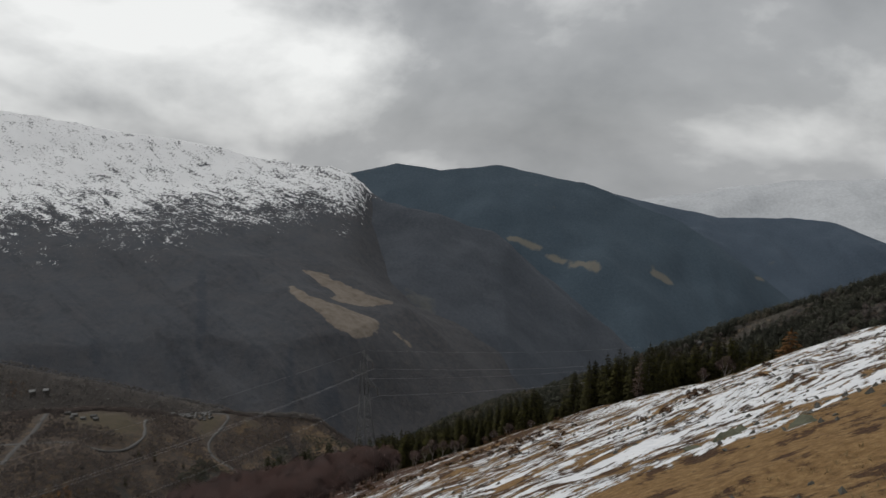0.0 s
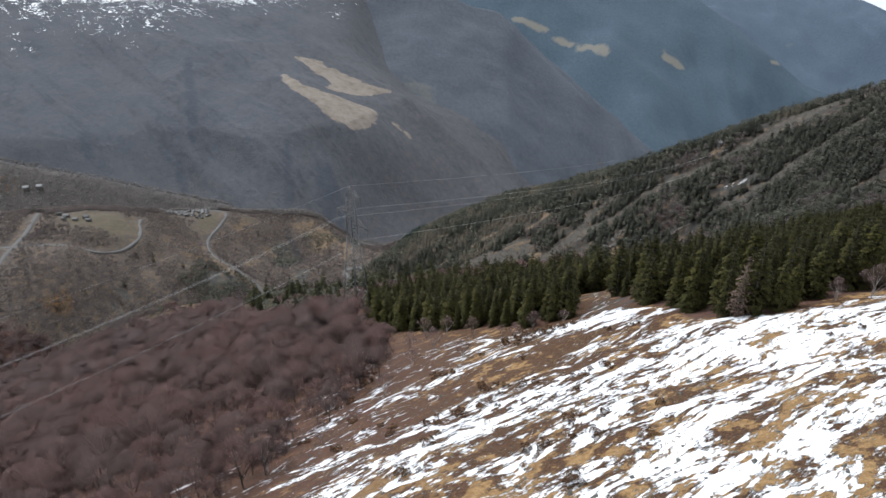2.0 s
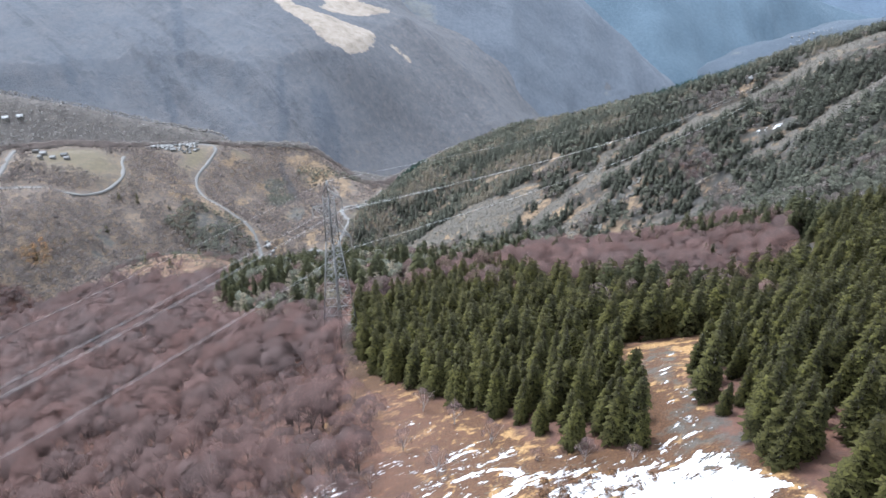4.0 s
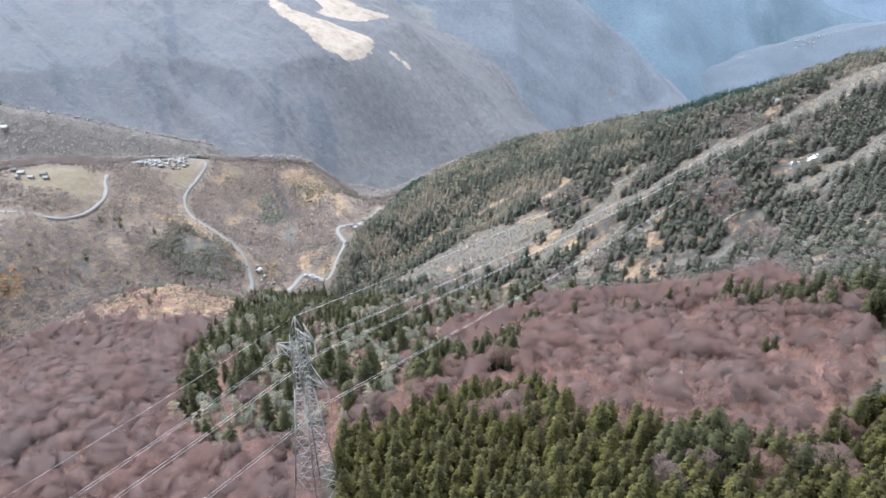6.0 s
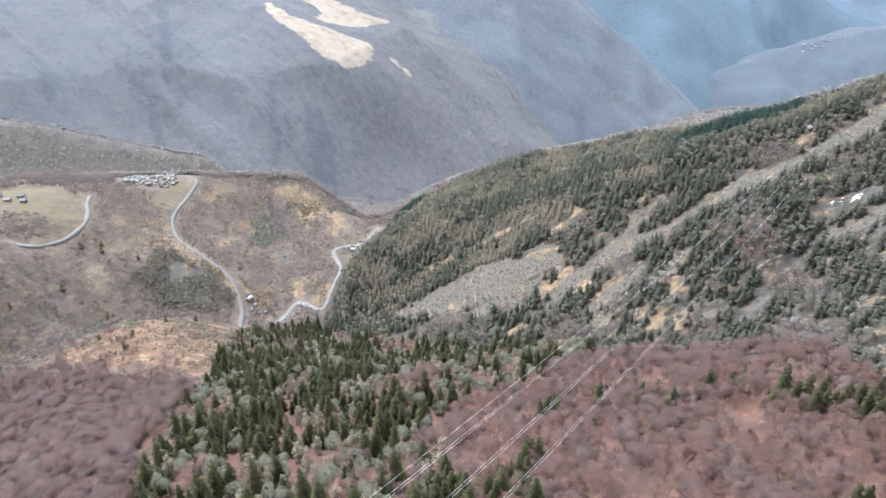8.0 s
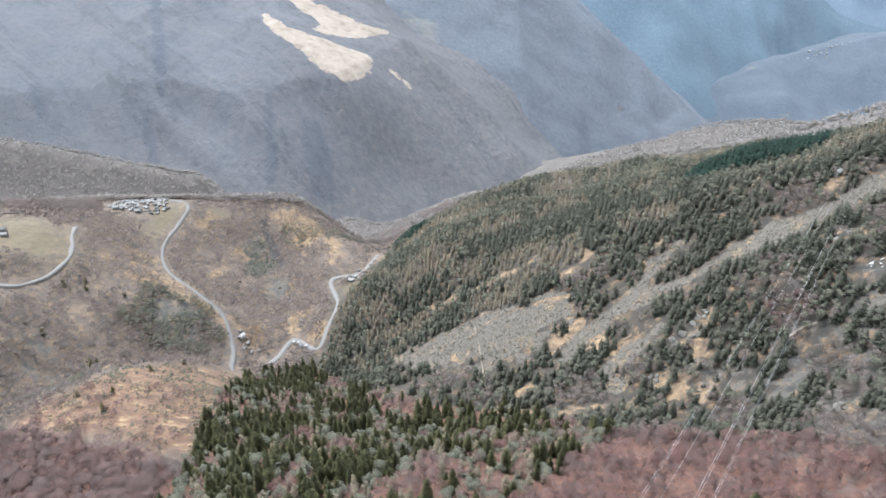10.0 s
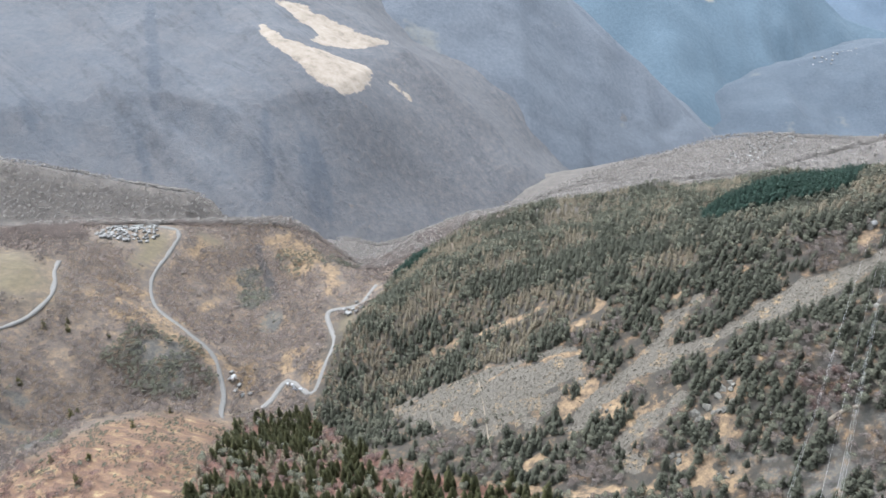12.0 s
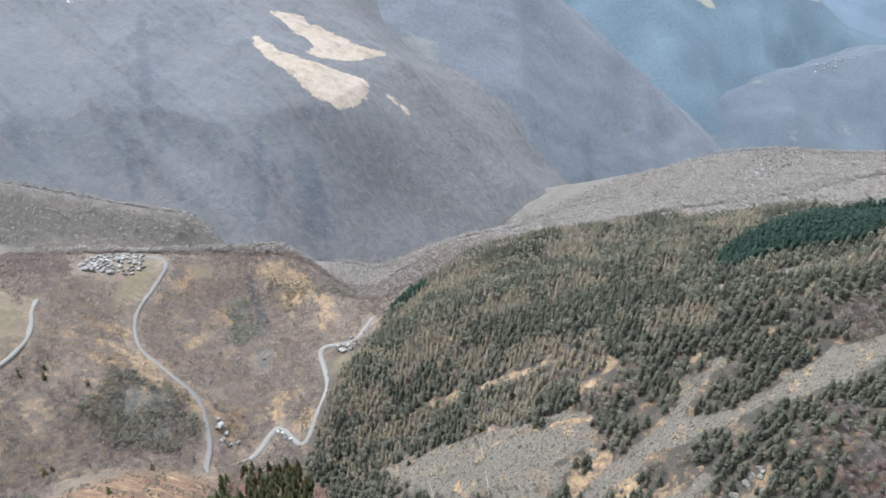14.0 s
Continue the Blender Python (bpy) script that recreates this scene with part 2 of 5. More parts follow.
TURF = [[(17, 513, 1.6), (32, 514, 2.0), (46, 512, 1.8), (62, 509, 1.2)], [(44, 489, 1.3), (55, 493, 1.8), (69, 494, 1.2)], [(-5, 522, 0.6), (0, 500, 0.6), (4, 486, 0.6)]]
GOLDEN = [[(-268, 648, 4), (-244, 660, 5), (-227, 652, 6), (-204, 634, 7), (-187, 626, 6), (-172, 623, 4), (-158, 619, 4)], [(-125, 648, 4), (-120, 628, 4)], [(-172, 830, 9), (-150, 832, 12), (-135, 815, 10)], [(-118, 800, 8), (-108, 770, 8), (-110, 745, 6)], [(-205, 700, 4), (-198, 715, 3)], [(-226, 790, 6), (-232, 762, 4)]] + TURF


def scree_amount(x, y, wider=0.0):
    rim = strip([(a, b, 0) for a, b in SCREE_FIELD + SCREE_FIELD[:1]], x, y)
    rim = np.where(inside(SCREE_FIELD, x, y), -rim, rim)
    # turf and juniper have taken islands of the great scree
    rim = rim + 9 * sstep(fbm(x / 13, y / 8, 3, 77), 0.62, 0.95)
    d = np.minimum(rim, np.min([strip(p, x, y) for p in SCREES], axis=0) - 0.5) + 2.8 * fbm(x / 8, y / 8, 4, 71)
    d = np.maximum(d, -np.min([strip(p, x, y) for p in TURF], axis=0) - 1.5 * fbm(x / 3, y / 3, 2, 75))
    return 1 - sstep(d - wider, -1.8, 1.8)


def clearing_amount(x, y):
    d = np.min([strip(p, x, y) for p in CLEARINGS], axis=0) + 4 * fbm(x / 7, y / 7, 3, 73)
    return 1 - sstep(d, -2, 2)


def golden_amount(x, y):
    d = np.min([strip(p, x, y) for p in GOLDEN], axis=0) + 5 * fbm(x / 7, y / 7, 4, 69)
    return 1 - sstep(d, -3, 3)


def meadow_amount(x, y):
    spots = ((-259, 748, 8, 36, 0.9), (-268, 770, 9, 14, 0.8), (-314, 642, 30, 26, 0.9), (-340, 660, 24, 24, 0.8), (-222, 796, 11, 8, 0.6), (-86, 692, 6, 32, 0.8), (-300, 745, 16, 10, 0.6))
    return sum(h * np.exp(-((x - u) / p) ** 2 - ((y - v) / q) ** 2) for u, v, p, q, h in spots) * np.clip(1 + 0.6 * fbm(x / 9, y / 9, 3, 95), 0, 1.3)


def crag_amount(x, y):
    spots = ((-173, 742, 15, 24), (-198, 602, 24, 22), (-104, 830, 18, 22), (-184, 772, 12, 20), (-150, 700, 9, 16), (-250, 530, 20, 14), (-228, 505, 14, 12))
    a = np.max([np.exp(-((x - u) / p) ** 2 - ((y - v) / q) ** 2) for u, v, p, q in spots], axis=0)
    return np.clip(sstep(a, 0.15, 0.65) * (1 + 1.1 * fbm(x / 22, y / 22, 3, 97)), 0, 1.1)


# ---- materials ----
class Nodes:
    """Brief calls for building a node tree."""

    def __init__(self, name):
        self.mat = bpy.data.materials.new(name)
        self.mat.use_nodes = True
        self.nt = self.mat.node_tree
        self.bsdf = self.nt.nodes["Principled BSDF"]
        self.bsdf.inputs["Specular IOR Level"].default_value = 0.25

    def put(self, kind, **sockets):
        n = self.nt.nodes.new(kind)
        for k, v in sockets.items():
            self.feed(n.inputs[k.replace("_", " ")], v)
        return n

    def feed(self, socket, v):
        if isinstance(v, bpy.types.NodeSocket):
            self.nt.links.new(v, socket)
        elif isinstance(v, tuple) and len(v) == 3 and socket.type == "RGBA":
            socket.default_value = (*v, 1)
        else:
            socket.default_value = v

    def place(self, scale=(1, 1, 1), turn=0.0):
        co = self.nt.nodes.new("ShaderNodeNewGeometry").outputs["Position"]
        m = self.nt.nodes.new("ShaderNodeMapping")
        m.inputs["Scale"].default_value = scale
        r = self.nt.nodes.new("ShaderNodeVectorRotate")
        r.rotation_type = "Z_AXIS"
        r.inputs["Angle"].default_value = turn
        self.nt.links.new(co, r.inputs["Vector"])
        self.nt.links.new(r.outputs[0], m.inputs[0])
        return m.outputs[0]

    def noise(self, scale, detail=4.0, rough=0.55, where=None, distortion=0.0):
        n = self.put("ShaderNodeTexNoise", Scale=scale, Detail=detail, Roughness=rough, Distortion=distortion)
        self.nt.links.new(where or self.place(), n.inputs["Vector"])
        return n.outputs[0]

    def ramp(self, value, *stops):
        r = self.nt.nodes.new("ShaderNodeValToRGB")
        e = r.color_ramp.elements
        while len(e) < len(stops):
            e.new(0.5)
        for el, (p, c) in zip(e, stops):
            el.position, el.color = p, (*c, 1)
        self.nt.links.new(value, r.inputs[0])
        return r.outputs[0]

    def maths(self, op, a, b=0.0, c=0.0):
        n = self.nt.nodes.new("ShaderNodeMath")
        n.operation = op
        for s, v in zip(n.inputs, (a, b, c)):
            self.feed(s, v)
        return n.outputs[0]

    def window(self, v, a, b):
        n = self.put("ShaderNodeMapRange", Value=v, From_Min=a, From_Max=b)
        n.interpolation_type = "SMOOTHSTEP"
        return n.outputs[0]

    def mix(self, f, a, b, mode="MIX"):
        n = self.nt.nodes.new("ShaderNodeMixRGB")
        n.blend_type = mode
        for s, v in zip(n.inputs, (f, a, b)):
            self.feed(s, v)
        return n.outputs[0]

    def attribute(self, name):
        n = self.nt.nodes.new("ShaderNodeAttribute")
        n.attribute_name = name
        s = self.nt.nodes.new("ShaderNodeSeparateColor")
        self.nt.links.new(n.outputs["Color"], s.inputs[0])
        return s.outputs

    def bump(self, height, strength, distance):
        n = self.put("ShaderNodeBump", Height=height, Strength=strength, Distance=distance)
        self.nt.links.new(n.outputs[0], self.bsdf.inputs["Normal"])
        return n

    def done(self, colour, rough=0.9):
        self.feed(self.bsdf.inputs["Base Color"], colour)
        self.feed(self.bsdf.inputs["Roughness"], rough)
        return self.mat


def ground_material():
    k = Nodes("hillside_ground")
    snow, scree, litter = k.attribute("cover_a")[:3]
    meadow, rock, bracken = k.attribute("cover_b")[:3]
    grey, knoll, grove = k.attribute("cover_c")[:3]
    ochre, gully, moor = k.attribute("cover_d")[:3]
    big = k.noise(0.07, 5, 0.6)
    mid = k.noise(0.42, 7, 0.72)
    fine = k.noise(5.0, 4, 0.7)
    heath = k.ramp(fine, (0.32, (0.036, 0.019, 0.010)), (0.55, (0.088, 0.045, 0.022)), (0.72, (0.140, 0.078, 0.038)))
    straw = k.ramp(k.noise(2.2, 6, 0.75), (0.30, (0.145, 0.082, 0.033)), (0.52, (0.285, 0.172, 0.072)), (0.72, (0.43, 0.29, 0.135)))
    grass = k.mix(k.window(k.maths("ADD", k.maths("MULTIPLY", mid, 0.75), k.maths("SUBTRACT", k.maths("MULTIPLY", big, 0.25), k.maths("MULTIPLY", moor, 0.07))), 0.472, 0.525), heath, straw)
    brack = k.ramp(k.noise(0.16, 7, 0.75), (0.38, (0.024, 0.023, 0.020)), (0.53, (0.040, 0.034, 0.027)), (0.61, (0.090, 0.061, 0.038)), (0.70, (0.215, 0.150, 0.085)))
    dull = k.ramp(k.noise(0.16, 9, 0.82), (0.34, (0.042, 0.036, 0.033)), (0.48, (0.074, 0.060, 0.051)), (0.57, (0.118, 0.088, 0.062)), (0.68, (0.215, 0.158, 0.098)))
    leaf = k.ramp(k.noise(0.5, 5, 0.7), (0.3, (0.056, 0.034, 0.028)), (0.55, (0.098, 0.051, 0.037)), (0.75, (0.160, 0.080, 0.050)))
    green = k.ramp(k.noise(0.25, 5, 0.6), (0.3, (0.060, 0.050, 0.033)), (0.7, (0.104, 0.086, 0.053)))
    vor = k.put("ShaderNodeTexVoronoi", Scale=0.75)
    k.nt.links.new(k.place(), vor.inputs["Vector"])
    stone = k.mix(k.noise(0.12, 4, 0.6), k.mix(k.window(vor.outputs["Distance"], 0.15, 0.75), (0.112, 0.100, 0.083), (0.040, 0.035, 0.029)), (0.066, 0.058, 0.048))
    stone = k.mix(0.5, stone, k.ramp(fine, (0.35, (0.038, 0.034, 0.029)), (0.65, (0.124, 0.112, 0.094))))
    turf = k.window(k.noise(0.11, 8, 0.76), 0.54, 0.60)
    stone = k.mix(turf, stone, k.ramp(k.noise(0.6, 5, 0.7), (0.35, (0.080, 0.058, 0.038)), (0.62, (0.170, 0.126, 0.076))))
    c = k.mix(bracken, grass, brack)
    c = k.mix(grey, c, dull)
    crag = k.window(k.maths("ADD", k.maths("MULTIPLY", ochre, 0.55), k.noise(0.15, 8, 0.8)), 0.74, 0.86)
    c = k.mix(crag, c, k.ramp(k.noise(0.22, 8, 0.78), (0.36, (0.040, 0.034, 0.028)), (0.46, (0.095, 0.068, 0.045)), (0.56, (0.160, 0.113, 0.068)), (0.70, (0.250, 0.188, 0.115))))
    c = k.mix(k.window(k.maths("ADD", gully, k.maths("MULTIPLY", k.noise(0.12, 6, 0.7), 0.8)), 0.75, 1.05), c, (0.040, 0.037, 0.036))
    c = k.mix(grove, c, k.ramp(k.noise(0.09, 8, 0.75), (0.32, (0.052, 0.048, 0.046)), (0.52, (0.080, 0.074, 0.069)), (0.70, (0.118, 0.107, 0.094))))
    warm = k.ramp(k.noise(0.20, 8, 0.76, k.place((0.5, 1, 1), radians(20))), (0.34, (0.042, 0.031, 0.022)), (0.46, (0.086, 0.052, 0.036)), (0.55, (0.118, 0.074, 0.046)), (0.62, (0.190, 0.140, 0.078)), (0.71, (0.30, 0.245, 0.145)))
    c = k.mix(knoll, c, warm)
    c = k.mix(litter, c, leaf)
    c = k.mix(meadow, c, green)
    rocky = k.window(k.maths("ADD", k.maths("MULTIPLY", rock, 0.6), k.noise(0.075, 8, 0.72)), 0.80, 0.90)
    c = k.mix(rocky, c, k.ramp(k.noise(0.16, 9, 0.8), (0.36, (0.022, 0.022, 0.021)), (0.50, (0.066, 0.062, 0.056)), (0.60, (0.115, 0.086, 0.058)), (0.72, (0.25, 0.18, 0.11))))
    edge = k.maths("ADD", scree, k.maths("MULTIPLY", k.maths("SUBTRACT", k.noise(0.4, 5, 0.7), 0.5), 0.9))
    c = k.mix(k.window(edge, 0.42, 0.6), c, stone)
    # snow lies in long strips along the slope
    strips = k.noise(0.30, 8, 0.66, k.place((0.5, 1.0, 0.6), radians(-24)), 1.1)
    speck = k.noise(1.5, 6, 0.75, k.place((0.5, 1.0, 1.0), radians(-27)))
    lay = k.maths("ADD", k.maths("MULTIPLY", strips, 0.56), k.maths("MULTIPLY", speck, 0.44))
    cover = k.window(k.maths("SUBTRACT", snow, lay), -0.008, 0.018)
    lichen = k.ramp(fine, (0.35, (0.045, 0.045, 0.036)), (0.65, (0.150, 0.148, 0.122)))
    rim = k.maths("MULTIPLY", k.window(k.maths("SUBTRACT", snow, lay), -0.07, -0.01), k.window(k.noise(2.6, 5, 0.7), 0.54, 0.62))
    c = k.mix(rim, c, lichen)
    white = k.ramp(k.noise(0.8, 4, 0.6), (0.3, (0.74, 0.76, 0.79)), (0.7, (0.86, 0.865, 0.87)))
    c = k.mix(cover, c, white)
    h = k.maths("ADD", k.maths("MULTIPLY", k.noise(3.0, 6, 0.75), 0.5), k.maths("MULTIPLY", mid, 0.9))
    h = k.mix(cover, h, k.maths("MULTIPLY", k.noise(1.2, 3), 0.35))
    k.bump(h, 0.9, 0.45)
    return k.done(c, 0.92)


def mountain_material():
    k = Nodes("hazed_mountain_woods")
    meadow, white, rock = k.attribute("cover")[:3]
    run = k.place((1.0, 1.0, 0.30))
    streak = k.noise(0.02, 7, 0.62, run)
    grain = k.noise(0.11, 6, 0.72, k.place((1, 1, 0.5)))
    # blue-grey base colours include the haze that hangs before the woods
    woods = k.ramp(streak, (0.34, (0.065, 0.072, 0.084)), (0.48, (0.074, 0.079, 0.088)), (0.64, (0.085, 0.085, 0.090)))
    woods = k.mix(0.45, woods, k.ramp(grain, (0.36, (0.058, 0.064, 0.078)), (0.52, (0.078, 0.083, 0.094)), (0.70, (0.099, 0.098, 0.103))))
    # rock browns the woods; low down this thins the painted haze
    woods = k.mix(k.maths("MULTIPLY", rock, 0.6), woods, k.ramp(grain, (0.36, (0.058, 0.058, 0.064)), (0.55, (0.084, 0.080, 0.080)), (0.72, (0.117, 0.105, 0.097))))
    ochre = k.window(k.maths("ADD", k.noise(0.06, 7, 0.8), k.maths("MULTIPLY", rock, 0.08)), 0.68, 0.76)
    woods = k.mix(k.maths("MULTIPLY", ochre, 0.5), woods, (0.125, 0.102, 0.078))
    # painted shade darkens the ravines that run down the flank
    ravine_shade = k.maths("ABSOLUTE", k.maths("SUBTRACT", k.noise(1.0, 5, 0.6, k.place((0.011, 0.0018, 0.002), radians(-49.5)), 0.5), 0.5))
    ravine_shade = k.maths("SUBTRACT", 1.0, k.window(ravine_shade, 0.003, 0.034))
    ravine_shade = k.maths("MULTIPLY", ravine_shade, k.window(k.noise(0.05, 5, 0.7), 0.38, 0.62))
    woods = k.mix(k.maths("MULTIPLY", ravine_shade, 0.40), woods, (0.034, 0.038, 0.046))
    # more painted shade, along the ravines set out in plan
    gully = k.window(k.maths("ADD", k.attribute("gully_shade")[0], k.maths("MULTIPLY", k.maths("SUBTRACT", k.noise(0.05, 7, 0.75), 0.5), 1.8)), 0.45, 1.1)
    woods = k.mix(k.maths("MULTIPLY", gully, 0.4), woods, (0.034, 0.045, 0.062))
    edge = k.maths("ADD", meadow, k.maths("MULTIPLY", k.maths("SUBTRACT", k.noise(0.085, 8, 0.75), 0.5), 2.2))
    c = k.mix(k.window(edge, 0.50, 0.72), woods, k.ramp(k.noise(0.05, 6, 0.7), (0.32, (0.135, 0.113, 0.092)), (0.50, (0.200, 0.170, 0.140)), (0.68, (0.235, 0.205, 0.172))))
    broken = k.noise(0.020, 10, 0.78, k.place((0.6, 1.5, 0.5), radians(38)), 0.8)
    specks = k.noise(0.14, 7, 0.75, k.place((1, 1, 0.45)))
    lie = k.maths("ADD", k.maths("MULTIPLY", broken, 0.5), k.maths("MULTIPLY", specks, 0.5))
    snow = k.window(k.maths("ADD", white, k.maths("MULTIPLY", k.maths("SUBTRACT", lie, 0.5), 4.0)), 0.43, 0.60)
    snow = k.maths("MULTIPLY", snow, k.window(white, 0.03, 0.16))
    c = k.mix(snow, c, (0.87, 0.88, 0.89))
    k.bump(k.maths("ADD", grain, k.maths("MULTIPLY", k.noise(0.3, 4, 0.7), 0.35)), 1.0, 3.2)
    return k.done(c, 0.95)


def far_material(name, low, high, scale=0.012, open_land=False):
    # low and high already contain the distance haze, painted into the base colour
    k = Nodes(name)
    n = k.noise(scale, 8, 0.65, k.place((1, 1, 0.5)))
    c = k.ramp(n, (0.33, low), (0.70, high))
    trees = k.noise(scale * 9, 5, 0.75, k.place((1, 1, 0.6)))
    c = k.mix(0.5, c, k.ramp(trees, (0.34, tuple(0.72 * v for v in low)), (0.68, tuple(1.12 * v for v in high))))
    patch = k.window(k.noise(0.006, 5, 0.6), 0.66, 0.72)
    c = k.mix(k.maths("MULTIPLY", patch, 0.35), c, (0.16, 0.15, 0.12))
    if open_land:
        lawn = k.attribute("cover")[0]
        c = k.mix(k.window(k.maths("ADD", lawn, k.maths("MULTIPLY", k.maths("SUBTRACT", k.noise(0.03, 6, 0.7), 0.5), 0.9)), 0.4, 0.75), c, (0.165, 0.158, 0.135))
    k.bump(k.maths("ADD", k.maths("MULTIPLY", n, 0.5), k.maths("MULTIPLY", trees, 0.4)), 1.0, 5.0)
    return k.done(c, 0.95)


def tinted(name, dark, light, rough=0.85, grain=2.0):
    """Foliage or bark, varied from tree to tree and from twig to twig."""
    k = Nodes(name)
    tint = k.attribute("tint")[0]
    isl = k.nt.nodes.new("ShaderNodeNewGeometry").outputs["Random Per Island"]
    obr = k.nt.nodes.new("ShaderNodeObjectInfo").outputs["Random"]
    f = k.maths("ADD", k.maths("MULTIPLY", tint, 0.62), k.maths("ADD", k.maths("MULTIPLY", isl, 0.12), k.maths("MULTIPLY", obr, 0.3)))
    c = k.mix(f, dark, light)
    c = k.mix(0.25, c, k.ramp(k.noise(grain, 3, 0.6), (0.3, dark), (0.7, light)))
    return k.done(c, rough)


def foliage(name, dark, light, lit_tips, grain, cut, most, upright=1.0):
    """Needles or fine twigs: each crown has its own tint, its tops and ends are painted lighter as if sunlit, and light
    passes between them.
    """
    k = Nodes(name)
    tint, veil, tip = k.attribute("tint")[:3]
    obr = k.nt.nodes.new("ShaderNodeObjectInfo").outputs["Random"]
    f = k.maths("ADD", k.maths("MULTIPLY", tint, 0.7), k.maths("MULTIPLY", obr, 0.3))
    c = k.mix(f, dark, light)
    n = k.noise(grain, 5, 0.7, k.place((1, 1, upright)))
    # marked tops and ends mix towards a sunlit colour
    c = k.mix(k.maths("MULTIPLY", tip, k.window(n, 0.35, 0.75)), c, lit_tips)
    a = k.maths("MULTIPLY", k.window(n, cut[0], cut[1]), k.maths("MULTIPLY", k.window(veil, 0.10, 0.95), most))
    a = k.mix(k.window(veil, 0.985, 1.0), a, k.maths("MAXIMUM", a, k.window(n, cut[0], cut[1])))
    k.feed(k.bsdf.inputs["Alpha"], a)
    k.bsdf.inputs["Specular IOR Level"].default_value = 0.08
    return k.done(c, 0.9)


def plain(name, a, b, scale=1.5, rough=0.85, metal=0.0, bump=0.0):
    k = Nodes(name)
    n = k.noise(scale, 5, 0.65)
    obr = k.nt.nodes.new("ShaderNodeObjectInfo").outputs["Random"]
    c = k.ramp(k.maths("ADD", k.maths("MULTIPLY", n, 0.7), k.maths("MULTIPLY", obr, 0.3)), (0.3, a), (0.7, b))
    k.bsdf.inputs["Metallic"].default_value = metal
    if bump:
        k.bump(n, 0.7, bump)
    return k.done(c, rough)


GROUND = ground_material()
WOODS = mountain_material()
# far woods turn bluer and paler with distance: haze mixed into each colour
FAR_M = far_material("hazed_lilac_woods", (0.067, 0.078, 0.095), (0.086, 0.095, 0.110), 0.014)
FAR_T = far_material("hazed_valley_woods", (0.048, 0.062, 0.080), (0.063, 0.075, 0.091), 0.014)
FAR_A = far_material("hazed_blue_woods", (0.054, 0.080, 0.105), (0.069, 0.096, 0.121), 0.012, True)
FAR_B = far_material("hazed_pale_woods", (0.062, 0.086, 0.116), (0.074, 0.098, 0.130))
FAR_C = far_material("hazed_palest_woods", (0.56, 0.58, 0.60), (0.59, 0.61, 0.63), 0.006)
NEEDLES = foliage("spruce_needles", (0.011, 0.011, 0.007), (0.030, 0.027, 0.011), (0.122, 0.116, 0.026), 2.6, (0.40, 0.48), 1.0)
# dark tones of the next three are lifted to stand in for haze
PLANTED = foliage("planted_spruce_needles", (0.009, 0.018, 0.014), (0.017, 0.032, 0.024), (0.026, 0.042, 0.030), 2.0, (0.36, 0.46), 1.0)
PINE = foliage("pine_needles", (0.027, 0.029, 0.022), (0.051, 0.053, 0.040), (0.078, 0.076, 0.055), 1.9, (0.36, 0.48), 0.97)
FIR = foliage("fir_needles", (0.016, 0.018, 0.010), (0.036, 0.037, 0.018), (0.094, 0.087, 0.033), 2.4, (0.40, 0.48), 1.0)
LARCH = foliage("bare_larch", (0.055, 0.048, 0.037), (0.112, 0.095, 0.066), (0.130, 0.110, 0.076), 2.4, (0.38, 0.54), 0.92, 0.5)
TWIGS = foliage("beech_twigs", (0.072, 0.061, 0.060), (0.108, 0.055, 0.045), (0.100, 0.068, 0.061), 5.2, (0.26, 0.72), 0.64, 0.22)
SCRUB = foliage("grey_scrub", (0.050, 0.041, 0.039), (0.104, 0.083, 0.074), (0.116, 0.095, 0.084), 2.6, (0.36, 0.58), 0.82, 0.4)
BRUSH = foliage("dark_brush", (0.036, 0.031, 0.029), (0.080, 0.066, 0.060), (0.092, 0.076, 0.068), 2.4, (0.36, 0.56), 0.88, 0.4)
GREY_WOOD = foliage("grey_far_woods", (0.080, 0.073, 0.069), (0.136, 0.125, 0.116), (0.152, 0.140, 0.129), 2.4, (0.34, 0.58), 0.84, 0.4)
RUSSET = foliage("russet_larch_needles", (0.10, 0.050, 0.020), (0.17, 0.085, 0.034), (0.20, 0.11, 0.045), 3.0, (0.34, 0.50), 0.9)
ROSY = foliage("rosy_larch_twigs", (0.075, 0.054, 0.042), (0.130, 0.092, 0.070), (0.165, 0.118, 0.092), 3.0, (0.46, 0.55), 0.8)
LICHEN_ROCK = plain("green_lichen_rock", (0.070, 0.072, 0.048), (0.150, 0.150, 0.105), 3.0, 0.9, 0.0, 0.05)
PALE_ROCK = plain("pale_outcrop_rock", (0.045, 0.043, 0.038), (0.125, 0.119, 0.104), 0.9, 0.9, 0.0, 0.2)
SCREE = tinted("scree_rock", (0.030, 0.027, 0.022), (0.140, 0.126, 0.104), 0.9, 1.6)
BARK = plain("bark", (0.045, 0.038, 0.032), (0.11, 0.10, 0.09), 3.0)
BIRCH = plain("pale_bark", (0.20, 0.18, 0.17), (0.36, 0.33, 0.31), 3.0)
STEEL = plain("galvanised_steel", (0.12, 0.12, 0.12), (0.20, 0.20, 0.195), 2.0, 0.5, 0.4)
FOOTWAY = plain("trodden_earth", (0.095, 0.082, 0.066), (0.15, 0.125, 0.096), 1.5)
CABLE = plain("aluminium_cable", (0.42, 0.42, 0.42), (0.5, 0.5, 0.5), 2.0, 0.45, 0.5)
GLASS_BROWN = plain("insulator_glass", (0.10, 0.09, 0.08), (0.16, 0.15, 0.14), 5.0, 0.25)
